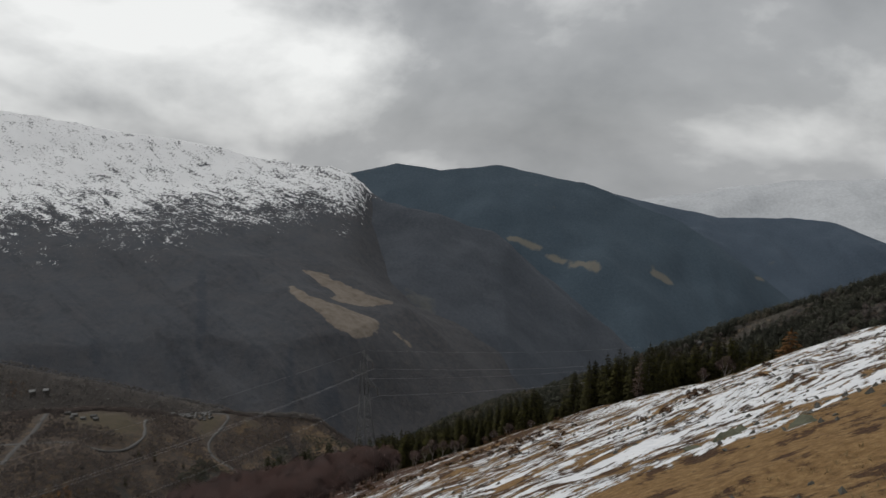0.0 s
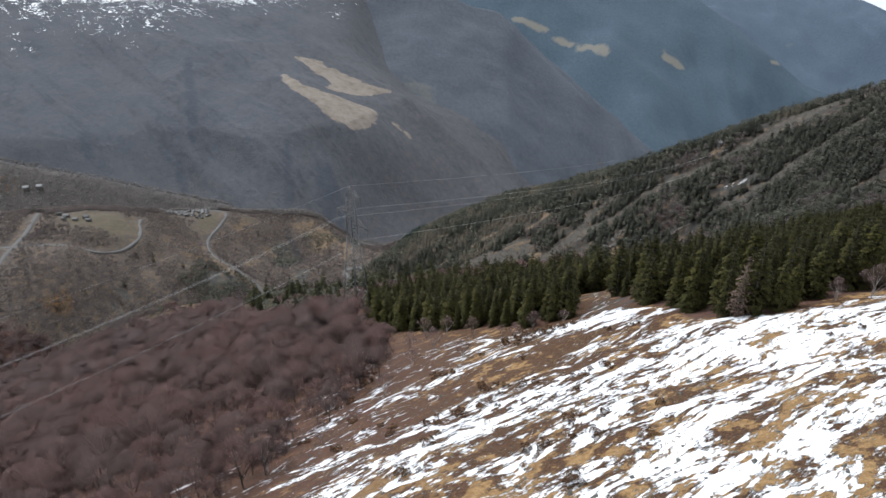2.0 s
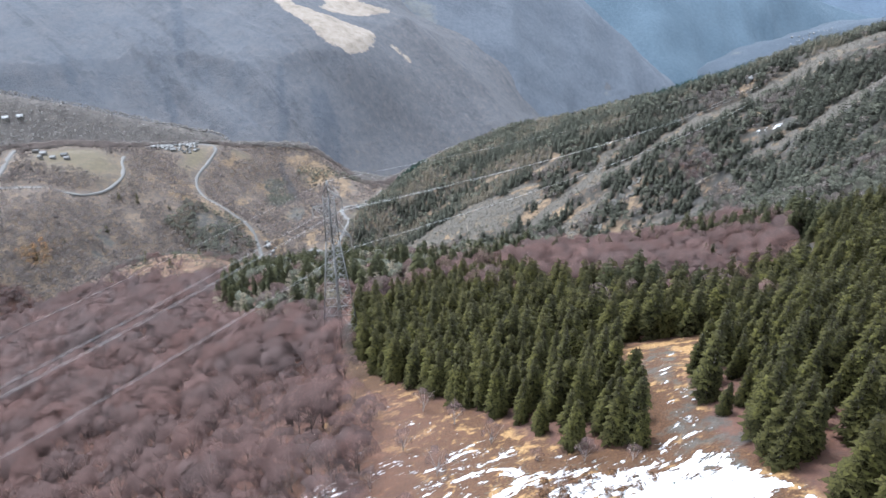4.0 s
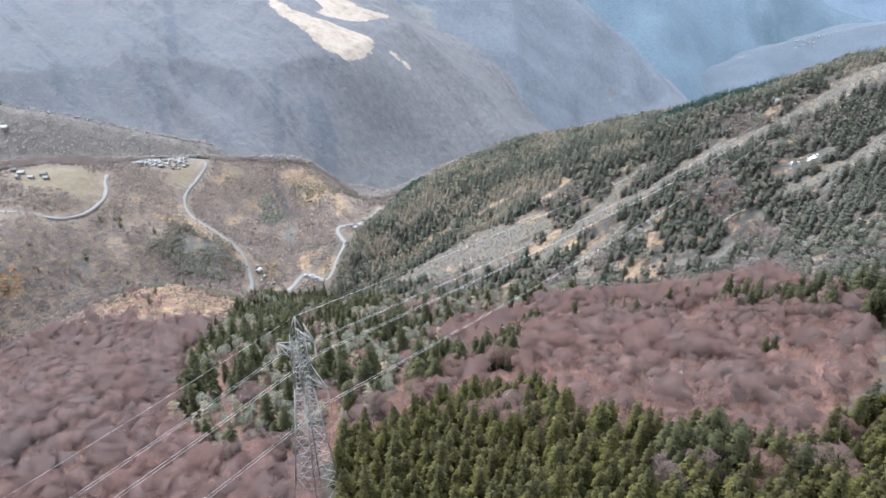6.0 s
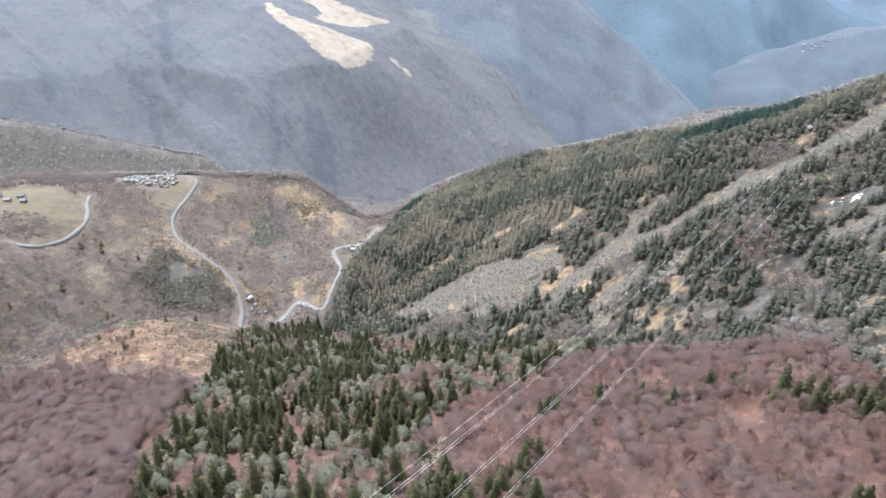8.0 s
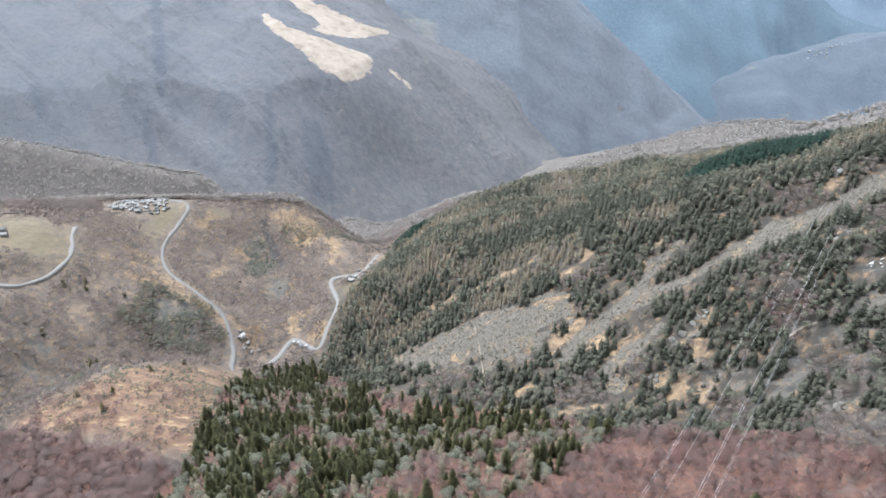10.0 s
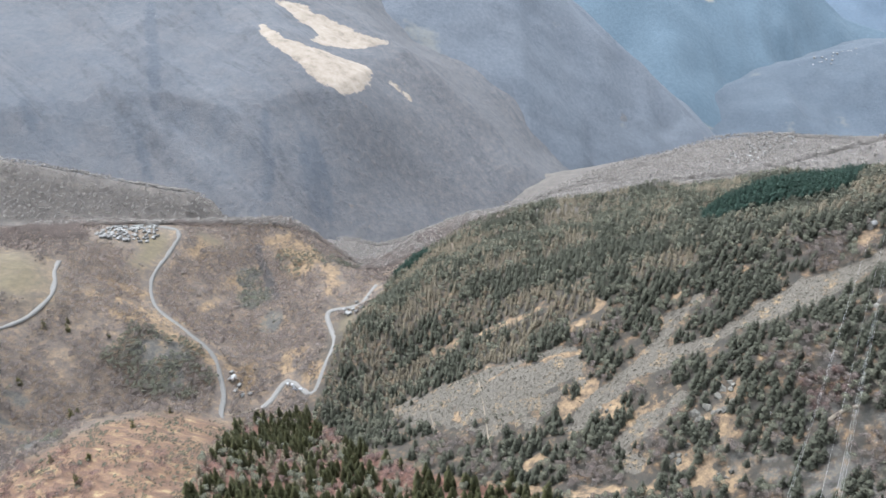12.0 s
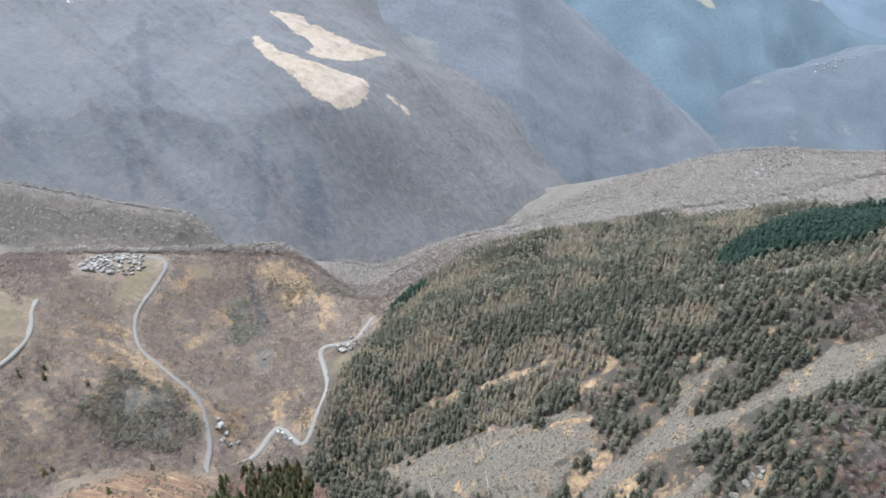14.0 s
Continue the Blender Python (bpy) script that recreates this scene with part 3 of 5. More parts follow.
ASPHALT = plain("worn_asphalt", (0.090, 0.087, 0.083), (0.132, 0.127, 0.120), 0.6, 0.9, 0.0, 0.02)
STONE_WALL = plain("house_stone", (0.06, 0.056, 0.05), (0.14, 0.13, 0.115), 1.2, 0.9, 0.0, 0.05)
SLATE = plain("stone_slab_roof", (0.050, 0.049, 0.048), (0.215, 0.214, 0.208), 1.4, 0.8, 0.0, 0.08)
PALE_ROOF = plain("pale_metal_roof", (0.17, 0.17, 0.17), (0.26, 0.26, 0.255), 0.8, 0.7)
DARK_PANE = plain("dark_window", (0.012, 0.012, 0.014), (0.03, 0.03, 0.034), 2.0, 0.2)
ROCK = plain("lichen_rock", (0.050, 0.050, 0.045), (0.125, 0.122, 0.108), 1.6, 0.9, 0.0, 0.15)
TUSSOCK = foliage("heather_tussock", (0.024, 0.013, 0.008), (0.070, 0.038, 0.020), (0.10, 0.056, 0.028), 9.0, (0.30, 0.52), 1.0)
STRAW = tinted("dry_grass_blades", (0.13, 0.085, 0.040), (0.30, 0.22, 0.115))
CAR_PAINT = plain("car_paint", (0.05, 0.05, 0.06), (0.32, 0.32, 0.32), 0.2, 0.35)
RUBBER = plain("tyre_rubber", (0.02, 0.02, 0.02), (0.03, 0.03, 0.03), 5.0)


# ---- ground and mountains ----
def paint(ob, name, r, g, b):
    layer = ob.data.color_attributes.new(name, "FLOAT_COLOR", "POINT")
    data = np.ones((len(ob.data.vertices), 4), np.float32)
    for k, v in enumerate((r, g, b)):
        data[:, k] = np.ravel(v)
    layer.data.foreach_set("color", data.ravel())


def raw_mesh(name, verts, faces, mat, smooth=False, normals=None):
    n = faces.shape[1]
    me = bpy.data.meshes.new(name)
    me.vertices.add(len(verts))
    me.vertices.foreach_set("co", np.ascontiguousarray(verts, np.float32).ravel())
    me.loops.add(faces.size)
    me.polygons.add(len(faces))
    me.polygons.foreach_set("loop_start", np.arange(0, faces.size, n, dtype=np.int32))
    me.loops.foreach_set("vertex_index", np.ascontiguousarray(faces, np.int32).ravel())
    me.update(calc_edges=True)
    if smooth:
        me.polygons.foreach_set("use_smooth", np.ones(len(faces), bool))
    if normals is not None:
        me.polygons.foreach_set("use_smooth", np.ones(len(faces), bool))
        me.normals_split_custom_set_from_vertices(normals.tolist())
    me.materials.append(mat)
    return me


def sheet(name, X, Y, Z, mat):
    rows, cols = X.shape
    i = np.arange(rows * cols).reshape(rows, cols)
    faces = np.stack([i[:-1, :-1].ravel(), i[:-1, 1:].ravel(), i[1:, 1:].ravel(), i[1:, :-1].ravel()], 1)
    return new(name, raw_mesh(name, np.stack([X.ravel(), Y.ravel(), Z.ravel()], 1), faces, mat, True))


def lines(*runs):
    """Grid lines: (start, end, step) runs, then steps that widen towards the end."""
    out = []
    for a, b, st in runs:
        n = max(2, int(abs(b - a) / st))
        out.append(np.linspace(a, b, n, endpoint=False))
    return np.concatenate(out)


gx = np.concatenate([-4800 + 4430 * np.linspace(0, 1, 45) ** 0.45, lines((-365, -45, 3.2), (-45, 70, 1.0), (70, 330, 3.0)), 330 + 4500 * np.linspace(0, 1, 50) ** 2.2])
gy = np.concatenate([-3000 + 2960 * np.linspace(0, 1, 30) ** 0.45, lines((-30, 130, 1.0), (130, 410, 2.6), (410, 630, 2.4), (630, 930, 4.5), (930, 1500, 15)), 1500 + 3400 * np.linspace(0, 1, 40) ** 1.5])
GX, GY = np.meshgrid(gx, gy)
GZ = land(GX, GY)
ground = tagged(sheet("ground", GX, GY, GZ, GROUND), "steep alpine hillside of grass, snow patches and scree", "ground", kind="structure")


def cover(x, y, z):
    slope = [(-76, -80), (-35, 95), (-27, 118), (-19, 135), (-12, 160), (0, 146), (12, 128), (18, 126), (21, 138), (22, 152), (34, 154), (27, 141), (24.5, 130), (24, 121), (33, 98), (64, 112), (125, 132), (220, 120), (300, -80)]
    soft = ((0, 0), (2.2, 0), (-2.2, 0), (0, 2.2), (0, -2.2), (1.4, 1.4), (-1.4, 1.4), (1.4, -1.4), (-1.4, -1.4))
    open_slope = np.mean([inside(slope, x + a, y + b) for a, b in soft], axis=0)
    snow = 0.484 + 0.0007 * np.clip(x - 5, -30, 40) + 0.020 * sstep(-y, -75, -55) - 0.5 * sstep(0.2 * np.clip(x - 8, 0, 20) - y - 3.5 * fbm(x / 11, y / 9, 4, 101) - 4 * sstep(x, 26, 40) * fbm(x / 25, 0.3 + 0 * y, 3, 103), -35, -28) * sstep(x, 2, 7)
    snow = snow - 0.028 * sstep(y, 88, 100) - 0.05 * sstep(y, 122, 138) - 0.012 * sstep(-x, 4, 22)
    for u, v, p, q, lift in ((20, 115, 5, 3.5, 0.11), (16, 119, 4, 4, 0.06), (11, 119, 4, 5, 0.05), (22, 103, 4, 2, 0.04), (26.5, 100, 3, 1.6, 0.05), (3, 122, 4, 4, 0.05), (32, 90, 14, 7, 0.025), (26, 106.5, 3.5, 2.4, -0.12), (30, 102.5, 3, 1.5, -0.12), (12, 107, 4, 2.6, -0.08), (17, 108.5, 2.5, 1.2, -0.07), (5, 97, 4.5, 3.5, 0.05), (14, 96, 4, 3, 0.035), (25, 93.5, 6, 2.6, 0.06), (-7, 109, 3, 2, 0.035), (-11, 103, 3, 2, 0.04), (-15, 107, 4, 3.5, 0.045), (0, 95, 4, 2.5, 0.05), (9, 95, 3.5, 2, 0.05), (-5, 108, 3, 2.5, 0.035), (4, 88, 8, 4, 0.03), (12, 102, 3, 2, -0.06), (2, 103, 4, 2, -0.05)):
        snow = snow + lift * np.exp(-((x - u) / p) ** 2 - ((y - v) / q) ** 2)
    snow = snow - 0.55 * (1 - open_slope)
    path = 1 - sstep(strip([(20, 116, 3), (21.5, 124, 2), (22.5, 135, 2.2), (25, 148, 3.5), (30, 152, 3)], x, y) + 2.6 * fbm(x / 2.5, y / 3.5, 3, 97), -1.5, 2.5)
    snow = np.maximum(snow, 0.42 * path * (y < 160))
    patch = np.exp(-((x - 169) / 13) ** 2 - ((y - 431) / 6) ** 2) + 0.9 * np.exp(-((x - 118) / 4) ** 2 - ((y - 429) / 4) ** 2) + 0.8 * np.exp(-((x - 190) / 9) ** 2 - ((y - 436) / 5) ** 2) + 0.7 * np.exp(-((x - 148) / 6) ** 2 - ((y - 428) / 4) ** 2)
    snow = np.maximum(snow, 0.46 * sstep(patch, 0.2, 0.8))
    scree = np.maximum(scree_amount(x, y), 0.5 * path)
    woods = inside(BEECH_WEST, x, y) | inside(BEECH_EAST, x, y) | inside(SPRUCE_WEST, x, y) | inside(SPRUCE_EAST, x, y) | inside(SPRUCE_UP, x, y) | inside(MIXED, x, y)
    litter = np.where(woods, 0.95, 0.0)
    edge = sstep(-x, -8, 14) * sstep(y, 40, 110) * open_slope
    litter = np.maximum(litter, 0.75 * edge)
    meadow = meadow_amount(x, y)
    rock = crag_amount(x, y)
    rock = np.maximum(rock, 0.55 * inside(HILL_WOOD, x, y) * sstep(x, 60, 110) * sstep(-y, -500, -420))
    bracken = sstep(y, 150, 200)
    return snow, scree, litter, np.clip(meadow, 0, 0.9), rock, bracken


snow_, scree_, litter_, meadow_, rock_, bracken_ = cover(GX, GY, GZ)
paint(ground, "cover_a", snow_, scree_, litter_)
paint(ground, "cover_b", meadow_, rock_, bracken_)
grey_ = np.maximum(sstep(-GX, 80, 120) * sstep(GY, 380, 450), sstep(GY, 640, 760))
knoll_ = np.mean([inside(KNOLL, GX + a + 4 * fbm(GX / 14, GY / 14, 3, 63), GY + b) for a in (-5, 0, 5) for b in (-5, 0, 5)], axis=0)
grove_ = np.clip(sstep(GY, 850, 900) + sstep(GX, -40, 10) * sstep(GY + 0.55 * GX, 800, 850), 0, 0.85)
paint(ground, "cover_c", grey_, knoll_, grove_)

ochre_ = np.max([np.exp(-((GX - u) / p) ** 2 - ((GY - v) / q) ** 2) for u, v, p, q in ((-159, 826, 18, 18), (-144, 800, 16, 18), (-193, 757, 10, 12), (-252, 682, 22, 10), (-216, 650, 22, 10), (-203, 662, 12, 8), (-232, 638, 18, 8), (-99, 615, 9, 14), (-118, 650, 10, 8), (-143, 702, 8, 12), (-150, 620, 8, 20), (-282, 492, 12, 10))], axis=0)
gully_ = 1 - sstep(strip([(-188, 822, 1.5), (-184, 805, 2.5), (-167, 773, 4), (-155, 742, 3)], GX, GY), -1, 3)
ochre_ = np.maximum(ochre_, np.clip(0.9 * clearing_amount(GX, GY) + 0.45 * scree_amount(GX, GY, 6.0) * (fbm(GX / 12, GY / 12, 3, 79) > -0.1) + np.max([0.8 * np.exp(-((GX - u - 3) / 8) ** 2 - ((GY - v + 4) / 7) ** 2) for u, v, _, _ in OUTCROPS], axis=0), 0, 0.9))
ochre_ = np.maximum(ochre_, 0.85 * golden_amount(GX, GY))
paint(ground, "cover_d", ochre_, gully_, sstep(GY, 66, 104) * (1 - sstep(GX, 20, 30)) - 0.7 * (1 - sstep(GY, 34, 44)))

ms = 70 * np.sinh(np.linspace(-4.3, 3.9, 290))
md = np.concatenate([np.linspace(-800, -130, 40), np.linspace(-120, 520, 110), np.linspace(535, 2600, 100)])
MS, MD = np.meshgrid(ms, md)
MX, MY = FOOT[0] + MS * 0.65 + MD * ACROSS[0], FOOT[1] + MS * 0.76 + MD * ACROSS[1]
MZ = mountain_height(MX, MY)
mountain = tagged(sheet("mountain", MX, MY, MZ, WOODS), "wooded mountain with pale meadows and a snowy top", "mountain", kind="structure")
line = 286 + 26 * fbm(MX / 160, MY / 160, 5, 91, 0.6) + 14 * sstep(MX, -500, -150)
fields = np.mean([inside(MEADOW_LOW, MX + a, MY + b) | inside(MEADOW_HIGH, MX + a, MY + b) | (strip([(-98, 1377, 5), (-64, 1364, 8)], MX + a, MY + b) < 0) for a in (-4, 0, 4) for b in (-4, 0, 4)], axis=0)
# third channel: browner to the right, and low down where painted haze thins
paint(mountain, "cover", fields,
      sstep(MZ, line - 45, line + 150) * sstep(-MX, 60, 260) * (0.74 - 0.10 * sstep(MX, -620, -420)), np.maximum(sstep(MX, -420, 0), 1 - sstep(MZ, 10, 150)))

# ravines whose shade is painted on the mountain: x, y, half width
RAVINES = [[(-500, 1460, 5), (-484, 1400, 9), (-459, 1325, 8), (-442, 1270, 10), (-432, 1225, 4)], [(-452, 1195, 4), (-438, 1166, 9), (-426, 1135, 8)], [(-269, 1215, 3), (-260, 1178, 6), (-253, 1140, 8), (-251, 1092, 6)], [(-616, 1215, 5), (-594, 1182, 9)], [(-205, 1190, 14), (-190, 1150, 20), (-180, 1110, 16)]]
paint(mountain, "gully_shade", np.max([1 - sstep(strip(p, MX, MY), -6, 12) for p in RAVINES], axis=0), 0, 0)

bx, by = np.meshgrid(np.linspace(-900, 1100, 140), np.concatenate([np.linspace(1250, 2000, 110), np.linspace(2020, 2500, 12)]))
tagged(sheet("mountain", bx, by, back_height(bx, by), FAR_M), "wooded mountain flank behind the meadows, painted bluish with haze", "mountain", kind="structure")


TOWN_RIDGE = [(560, 2050, -235), (661, 2123, -200), (831, 2292, -176), (1040, 2381, -137), (1191, 2427, -111), (1327, 2415, -83), (1585, 2437, -44), (2000, 2480, 20), (2600, 2400, 60)]

LAWNS = [[(250, 2735, 8), (340, 2712, 14), (457, 2635, 16), (560, 2562, 24)], [(790, 2636, 18), (845, 2612, 22)], [(1255, 2815, 10), (1290, 2830, 10)]]


def ridge(points, slope, mat, label, seed, reach=1500, lawns=()):
    t = np.linspace(0, len(points) - 1, 130)
    p = np.array(points, float)
    cx, cy, cz = (np.interp(t, np.arange(len(p)), p[:, k]) for k in range(3))
    v = np.concatenate([-np.linspace(1, 0, 45)[:-1] ** 1.4 * reach, np.linspace(0, 1, 12) * 300])
    X = cx[None, :] + 0 * v[:, None]
    Y = cy[None, :] + v[:, None]
    away = np.abs(v[:, None])
    Z = cz[None, :] - slope * away
    Z = Z + 65 * fbm(X / 330, Y / 600, 5, seed) * np.minimum(1, away / 300) + 5 * fbm(X / 90, Y / 90, 3, seed)
    ob = tagged(sheet("far_ridge", X, Y, Z, mat), label, "mountain", kind="structure")
    lawn = np.max([1 - sstep(strip(p, X, Y), -14, 14) for p in lawns], axis=0) if lawns else 0 * X
    paint(ob, "cover", lawn, 0, 0)
    return ob


ridge([(-900, 3300, 380), (-428, 3300, 386), (-219, 3300, 433), (-10, 3200, 410), (242, 3200, 427), (628, 3100, 352), (995, 3000, 201), (1153, 2900, 95), (1400, 2800, -100), (1900, 2700, -230)], 0.62, FAR_A, "distant wooded ridge under low cloud, painted blue with haze", 41, 1500, LAWNS)
ridge([(500, 4300, 330), (1019, 4200, 233), (1549, 4000, 118), (1888, 3846, 130), (2030, 3657, 122), (2140, 3408, 46), (2300, 3200, -50), (2600, 2900, -200)], 0.36, FAR_B, "distant rounded wooded ridge, painted blue with haze", 51, 2000)
ridge(TOWN_RIDGE, 0.35, FAR_T, "wooded valley side with a far town, painted blue with haze", 57, 700)
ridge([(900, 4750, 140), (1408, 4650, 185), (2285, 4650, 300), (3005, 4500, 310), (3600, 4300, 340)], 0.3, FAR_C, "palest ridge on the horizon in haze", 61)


# ---- trees ----
rng = np.random.default_rng(7)


def quad(a, b, width, side):
    """A thin tapered blade from a to b: three corners."""
    return [a - side * width, a + side * width, b]


def branch_fan(base, out, length, droop, width, lift, tris, lite):
    """One drooping conifer bough: blades left and right of a bent spine."""
    side = np.cross(out, (0, 0, 1.0))
    mid = base + out * length * 0.55 + np.array((0, 0, lift * length - droop * length * 0.25))
    tip = base + out * length + np.array((0, 0, lift * length - droop * length))
    tris.append([base, mid + side * width, tip])
    tris.append([base, tip, mid - side * width])
    if lite:
        return
    tris.append([mid * 0.7 + base * 0.3, mid + side * width * 1.7 + out * length * 0.12 - np.array((0, 0, 0.12 * length)), mid + out * 0.2 * length])
    tris.append([mid * 0.7 + base * 0.3, mid + out * 0.2 * length, mid - side * width * 1.7 + out * length * 0.12 - np.array((0, 0, 0.12 * length))])


def conifer(height, whorls, boughs, spread, droop, r, bare=0.12, lite=True):
    tris = []
    blunt, heavy = r.uniform(0.5, 0.72), r.uniform(0, 6.28)
    for w in range(whorls):
        f = bare + (1 - bare) * w / whorls
        reach = spread * r.uniform(0.8, 1.1) * (1 - f) ** blunt * (0.65 + 0.35 * min(1, (f - bare) * 8 + 0.5)) + 0.12
        a0 = r.uniform(0, 6.28)
        for b in range(boughs):
            a = a0 + 6.283 * b / boughs + r.uniform(-0.25, 0.25)
            ln = reach * r.uniform(0.45, 1.3) * (1 + 0.22 * math.cos(a - heavy))
            branch_fan(np.array((0, 0, height * (f + r.uniform(-0.015, 0.015)))), np.array((math.cos(a), math.sin(a), 0)), ln, droop * r.uniform(0.6, 1.3), (0.42 if lite else 0.24) * ln + 0.06, 0.10 * f, tris, lite)
    tris.append([np.array((-0.15, 0, height * 0.93)), np.array((0.15, 0, height * 0.93)), np.array((0, 0, height * 1.03))])
    tris.append([np.array((0, -0.15, height * 0.93)), np.array((0, 0.15, height * 0.93)), np.array((0, 0, height * 1.03))])
    v = np.array(tris).reshape(-1, 3)
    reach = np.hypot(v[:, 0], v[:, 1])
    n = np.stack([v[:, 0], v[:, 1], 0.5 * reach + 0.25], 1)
    # tip mark: sunlight painted paler towards the crown's top and outer ends
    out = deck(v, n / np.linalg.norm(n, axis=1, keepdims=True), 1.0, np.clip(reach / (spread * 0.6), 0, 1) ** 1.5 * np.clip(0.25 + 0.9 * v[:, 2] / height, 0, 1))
    return out


def stem(points, radii, sides=5):
    """A bent, tapering stem through points: triangles."""
    pts, tris = [np.array(p, float) for p in points], []
    rings = []
    for k, p in enumerate(pts):
        d = pts[min(k + 1, len(pts) - 1)] - pts[max(k - 1, 0)]
        d = d / (np.linalg.norm(d) + 1e-9)
        u = np.cross(d, (0.3, 0.9, 0.1))
        u = u / (np.linalg.norm(u) + 1e-9)
        v = np.cross(d, u)
        rings.append([p + radii[k] * (u * math.cos(6.283 * i / sides) + v * math.sin(6.283 * i / sides)) for i in range(sides)])
    for a, b in zip(rings, rings[1:]):
        for i in range(sides):
            j = (i + 1) % sides
            tris += [[a[i], a[j], b[j]], [a[i], b[j], b[i]]]
    return np.array(tris).reshape(-1, 3)


def deck(verts, normals=None, veil=1.0, tip=0.0):
    """Corners with normals, density of twigs and painted sunlight on tops and ends: rows of eight."""
    v = np.asarray(verts, float).reshape(-1, 3)
    out = np.zeros((len(v), 8))
    out[:, :3] = v
    out[:, 3:6] = (0, 0, 1) if normals is None else normals
    out[:, 6], out[:, 7] = veil, tip
    return out


def puff(centre, radius, axis, heart, sides, rings, r, flat=0.9):
    """A ragged cap of fine twigs or needles round a bough's end, thinning towards its rim."""
    axis = np.array(axis, float) / np.linalg.norm(axis)
    u = np.cross(axis, (0.31, 0.87, 0.39))
    u = u / np.linalg.norm(u)
    w = np.cross(axis, u)
    rows = [[np.array(centre) + axis * radius * flat]]
    for k, ang in enumerate(rings):
        turn = r.uniform(0, 6.283)
        row = []
        for i in range(sides):
            a = turn * 0.15 + 6.283 * (i + 0.5 * (k % 2)) / sides + r.uniform(-0.25, 0.25)
            rad = radius * r.uniform(0.72, 1.25)
            row.append(np.array(centre) + rad * (math.sin(ang) * (math.cos(a) * u + math.sin(a) * w) + flat * math.cos(ang) * axis))
        rows.append(row)
    tris, veil = [], []
    last = len(rings)
    thin = [1.0] + [1.0 - 0.85 * (k + 1) / last for k in range(last)]
    for i in range(sides):
        j = (i + 1) % sides
        tris.append([rows[0][0], rows[1][i], rows[1][j]])
        veil.append([thin[0], thin[1], thin[1]])
        for k in range(1, last):
            tris.append([rows[k][i], rows[k + 1][i], rows[k + 1][j]])
            veil.append([thin[k], thin[k + 1], thin[k + 1]])
            tris.append([rows[k][i], rows[k + 1][j], rows[k][j]])
            veil.append([thin[k], thin[k + 1], thin[k]])
    v = np.array(tris).reshape(-1, 3)
    n = v - np.array(centre)
    n = n / (np.linalg.norm(n, axis=1, keepdims=True) + 1e-6)
    o = v - np.array(heart)
    o = o / (np.linalg.norm(o, axis=1, keepdims=True) + 1e-6)
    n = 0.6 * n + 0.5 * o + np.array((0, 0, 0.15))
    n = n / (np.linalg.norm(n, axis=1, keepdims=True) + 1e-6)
    # tip mark rises with upward-facing normals: light from above painted into colour
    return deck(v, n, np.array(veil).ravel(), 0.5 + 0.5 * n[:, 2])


FINE, ROUGH = (0.6, 1.2, 1.8), (0.75, 1.55)


def slivers(height, low, width, twigs, wide, r):
    """Single twigs standing out of a crown."""
    fine = []
    for i in range(twigs):
        d = r.normal(0, 1, 3)
        d = d / np.linalg.norm(d)
        d[2] = abs(d[2]) if d[2] < -0.3 else d[2]
        rad = r.uniform(0.5, 1.0) ** 0.6
        c = np.array((d[0] * width * rad, d[1] * width * rad, (height + low) / 2 + d[2] * (height - low) / 2 * rad))
        d = 0.8 * d + np.array((0, 0, 0.4)) + r.normal(0, 0.4, 3)
        d = d / np.linalg.norm(d)
        side = np.cross(d, r.normal(0, 1, 3))
        side = side / (np.linalg.norm(side) + 1e-9)
        ln = height * r.uniform(0.07, 0.15)
        fine.append(quad(c - d * ln * 0.6, c + d * ln * 0.5, wide * r.uniform(0.6, 1.4), side))
    v = np.array(fine).reshape(-1, 3)
    n = v - np.array((0, 0, low))
    return deck(v, n / (np.linalg.norm(n, axis=1, keepdims=True) + 1e-6), 1.0, 0.6)


def beech_wood_parts(height, limbs, r, sides=5):
    bend = [(0, 0, -0.4), (r.uniform(-0.2, 0.2), r.uniform(-0.2, 0.2), height * 0.3), (r.uniform(-0.4, 0.4), r.uniform(-0.4, 0.4), height * 0.72)]
    wood = [stem(bend, [height * 0.017, height * 0.012, height * 0.004], sides)]
    cw = height * 0.40
    for i in range(limbs):
        a = 6.283 * i / limbs + r.uniform(-0.4, 0.4)
        s = height * r.uniform(0.16, 0.42)
        e = np.array((math.cos(a) * cw * r.uniform(0.5, 0.95), math.sin(a) * cw * r.uniform(0.5, 0.95), height * r.uniform(0.6, 0.92)))
        m = np.array((e[0] * 0.45, e[1] * 0.45, (s + e[2]) * 0.52))
        wood.append(stem([(0, 0, s), m, e], [height * 0.008, height * 0.005, height * 0.002], 3))
    return np.concatenate(wood)


def dome(height, low, width, side_puffs, size, sides, rings, r):
    """A crown that is one soft dome with a few lesser ones round it."""
    heart = (0, 0, low + (height - low) * 0.3)
    out = [puff((0, 0, low + (height - low) * 0.42), width, (r.normal(0, 0.12), r.normal(0, 0.12), 1), heart, sides, rings, r, (height - low) * 0.58 / width)]
    for k in range(side_puffs):
        a = 6.283 * k / side_puffs + r.uniform(-0.5, 0.5)
        d = np.array((math.cos(a), math.sin(a), r.uniform(-0.1, 0.7)))
        c = np.array((d[0] * width * 0.62, d[1] * width * 0.62, low + (height - low) * (0.42 + 0.25 * d[2])))
        out.append(puff(c, width * size * r.uniform(0.8, 1.25), d + np.array((0, 0, 0.8)), heart, 5, ROUGH, r, 1.3))
    return np.concatenate(out)


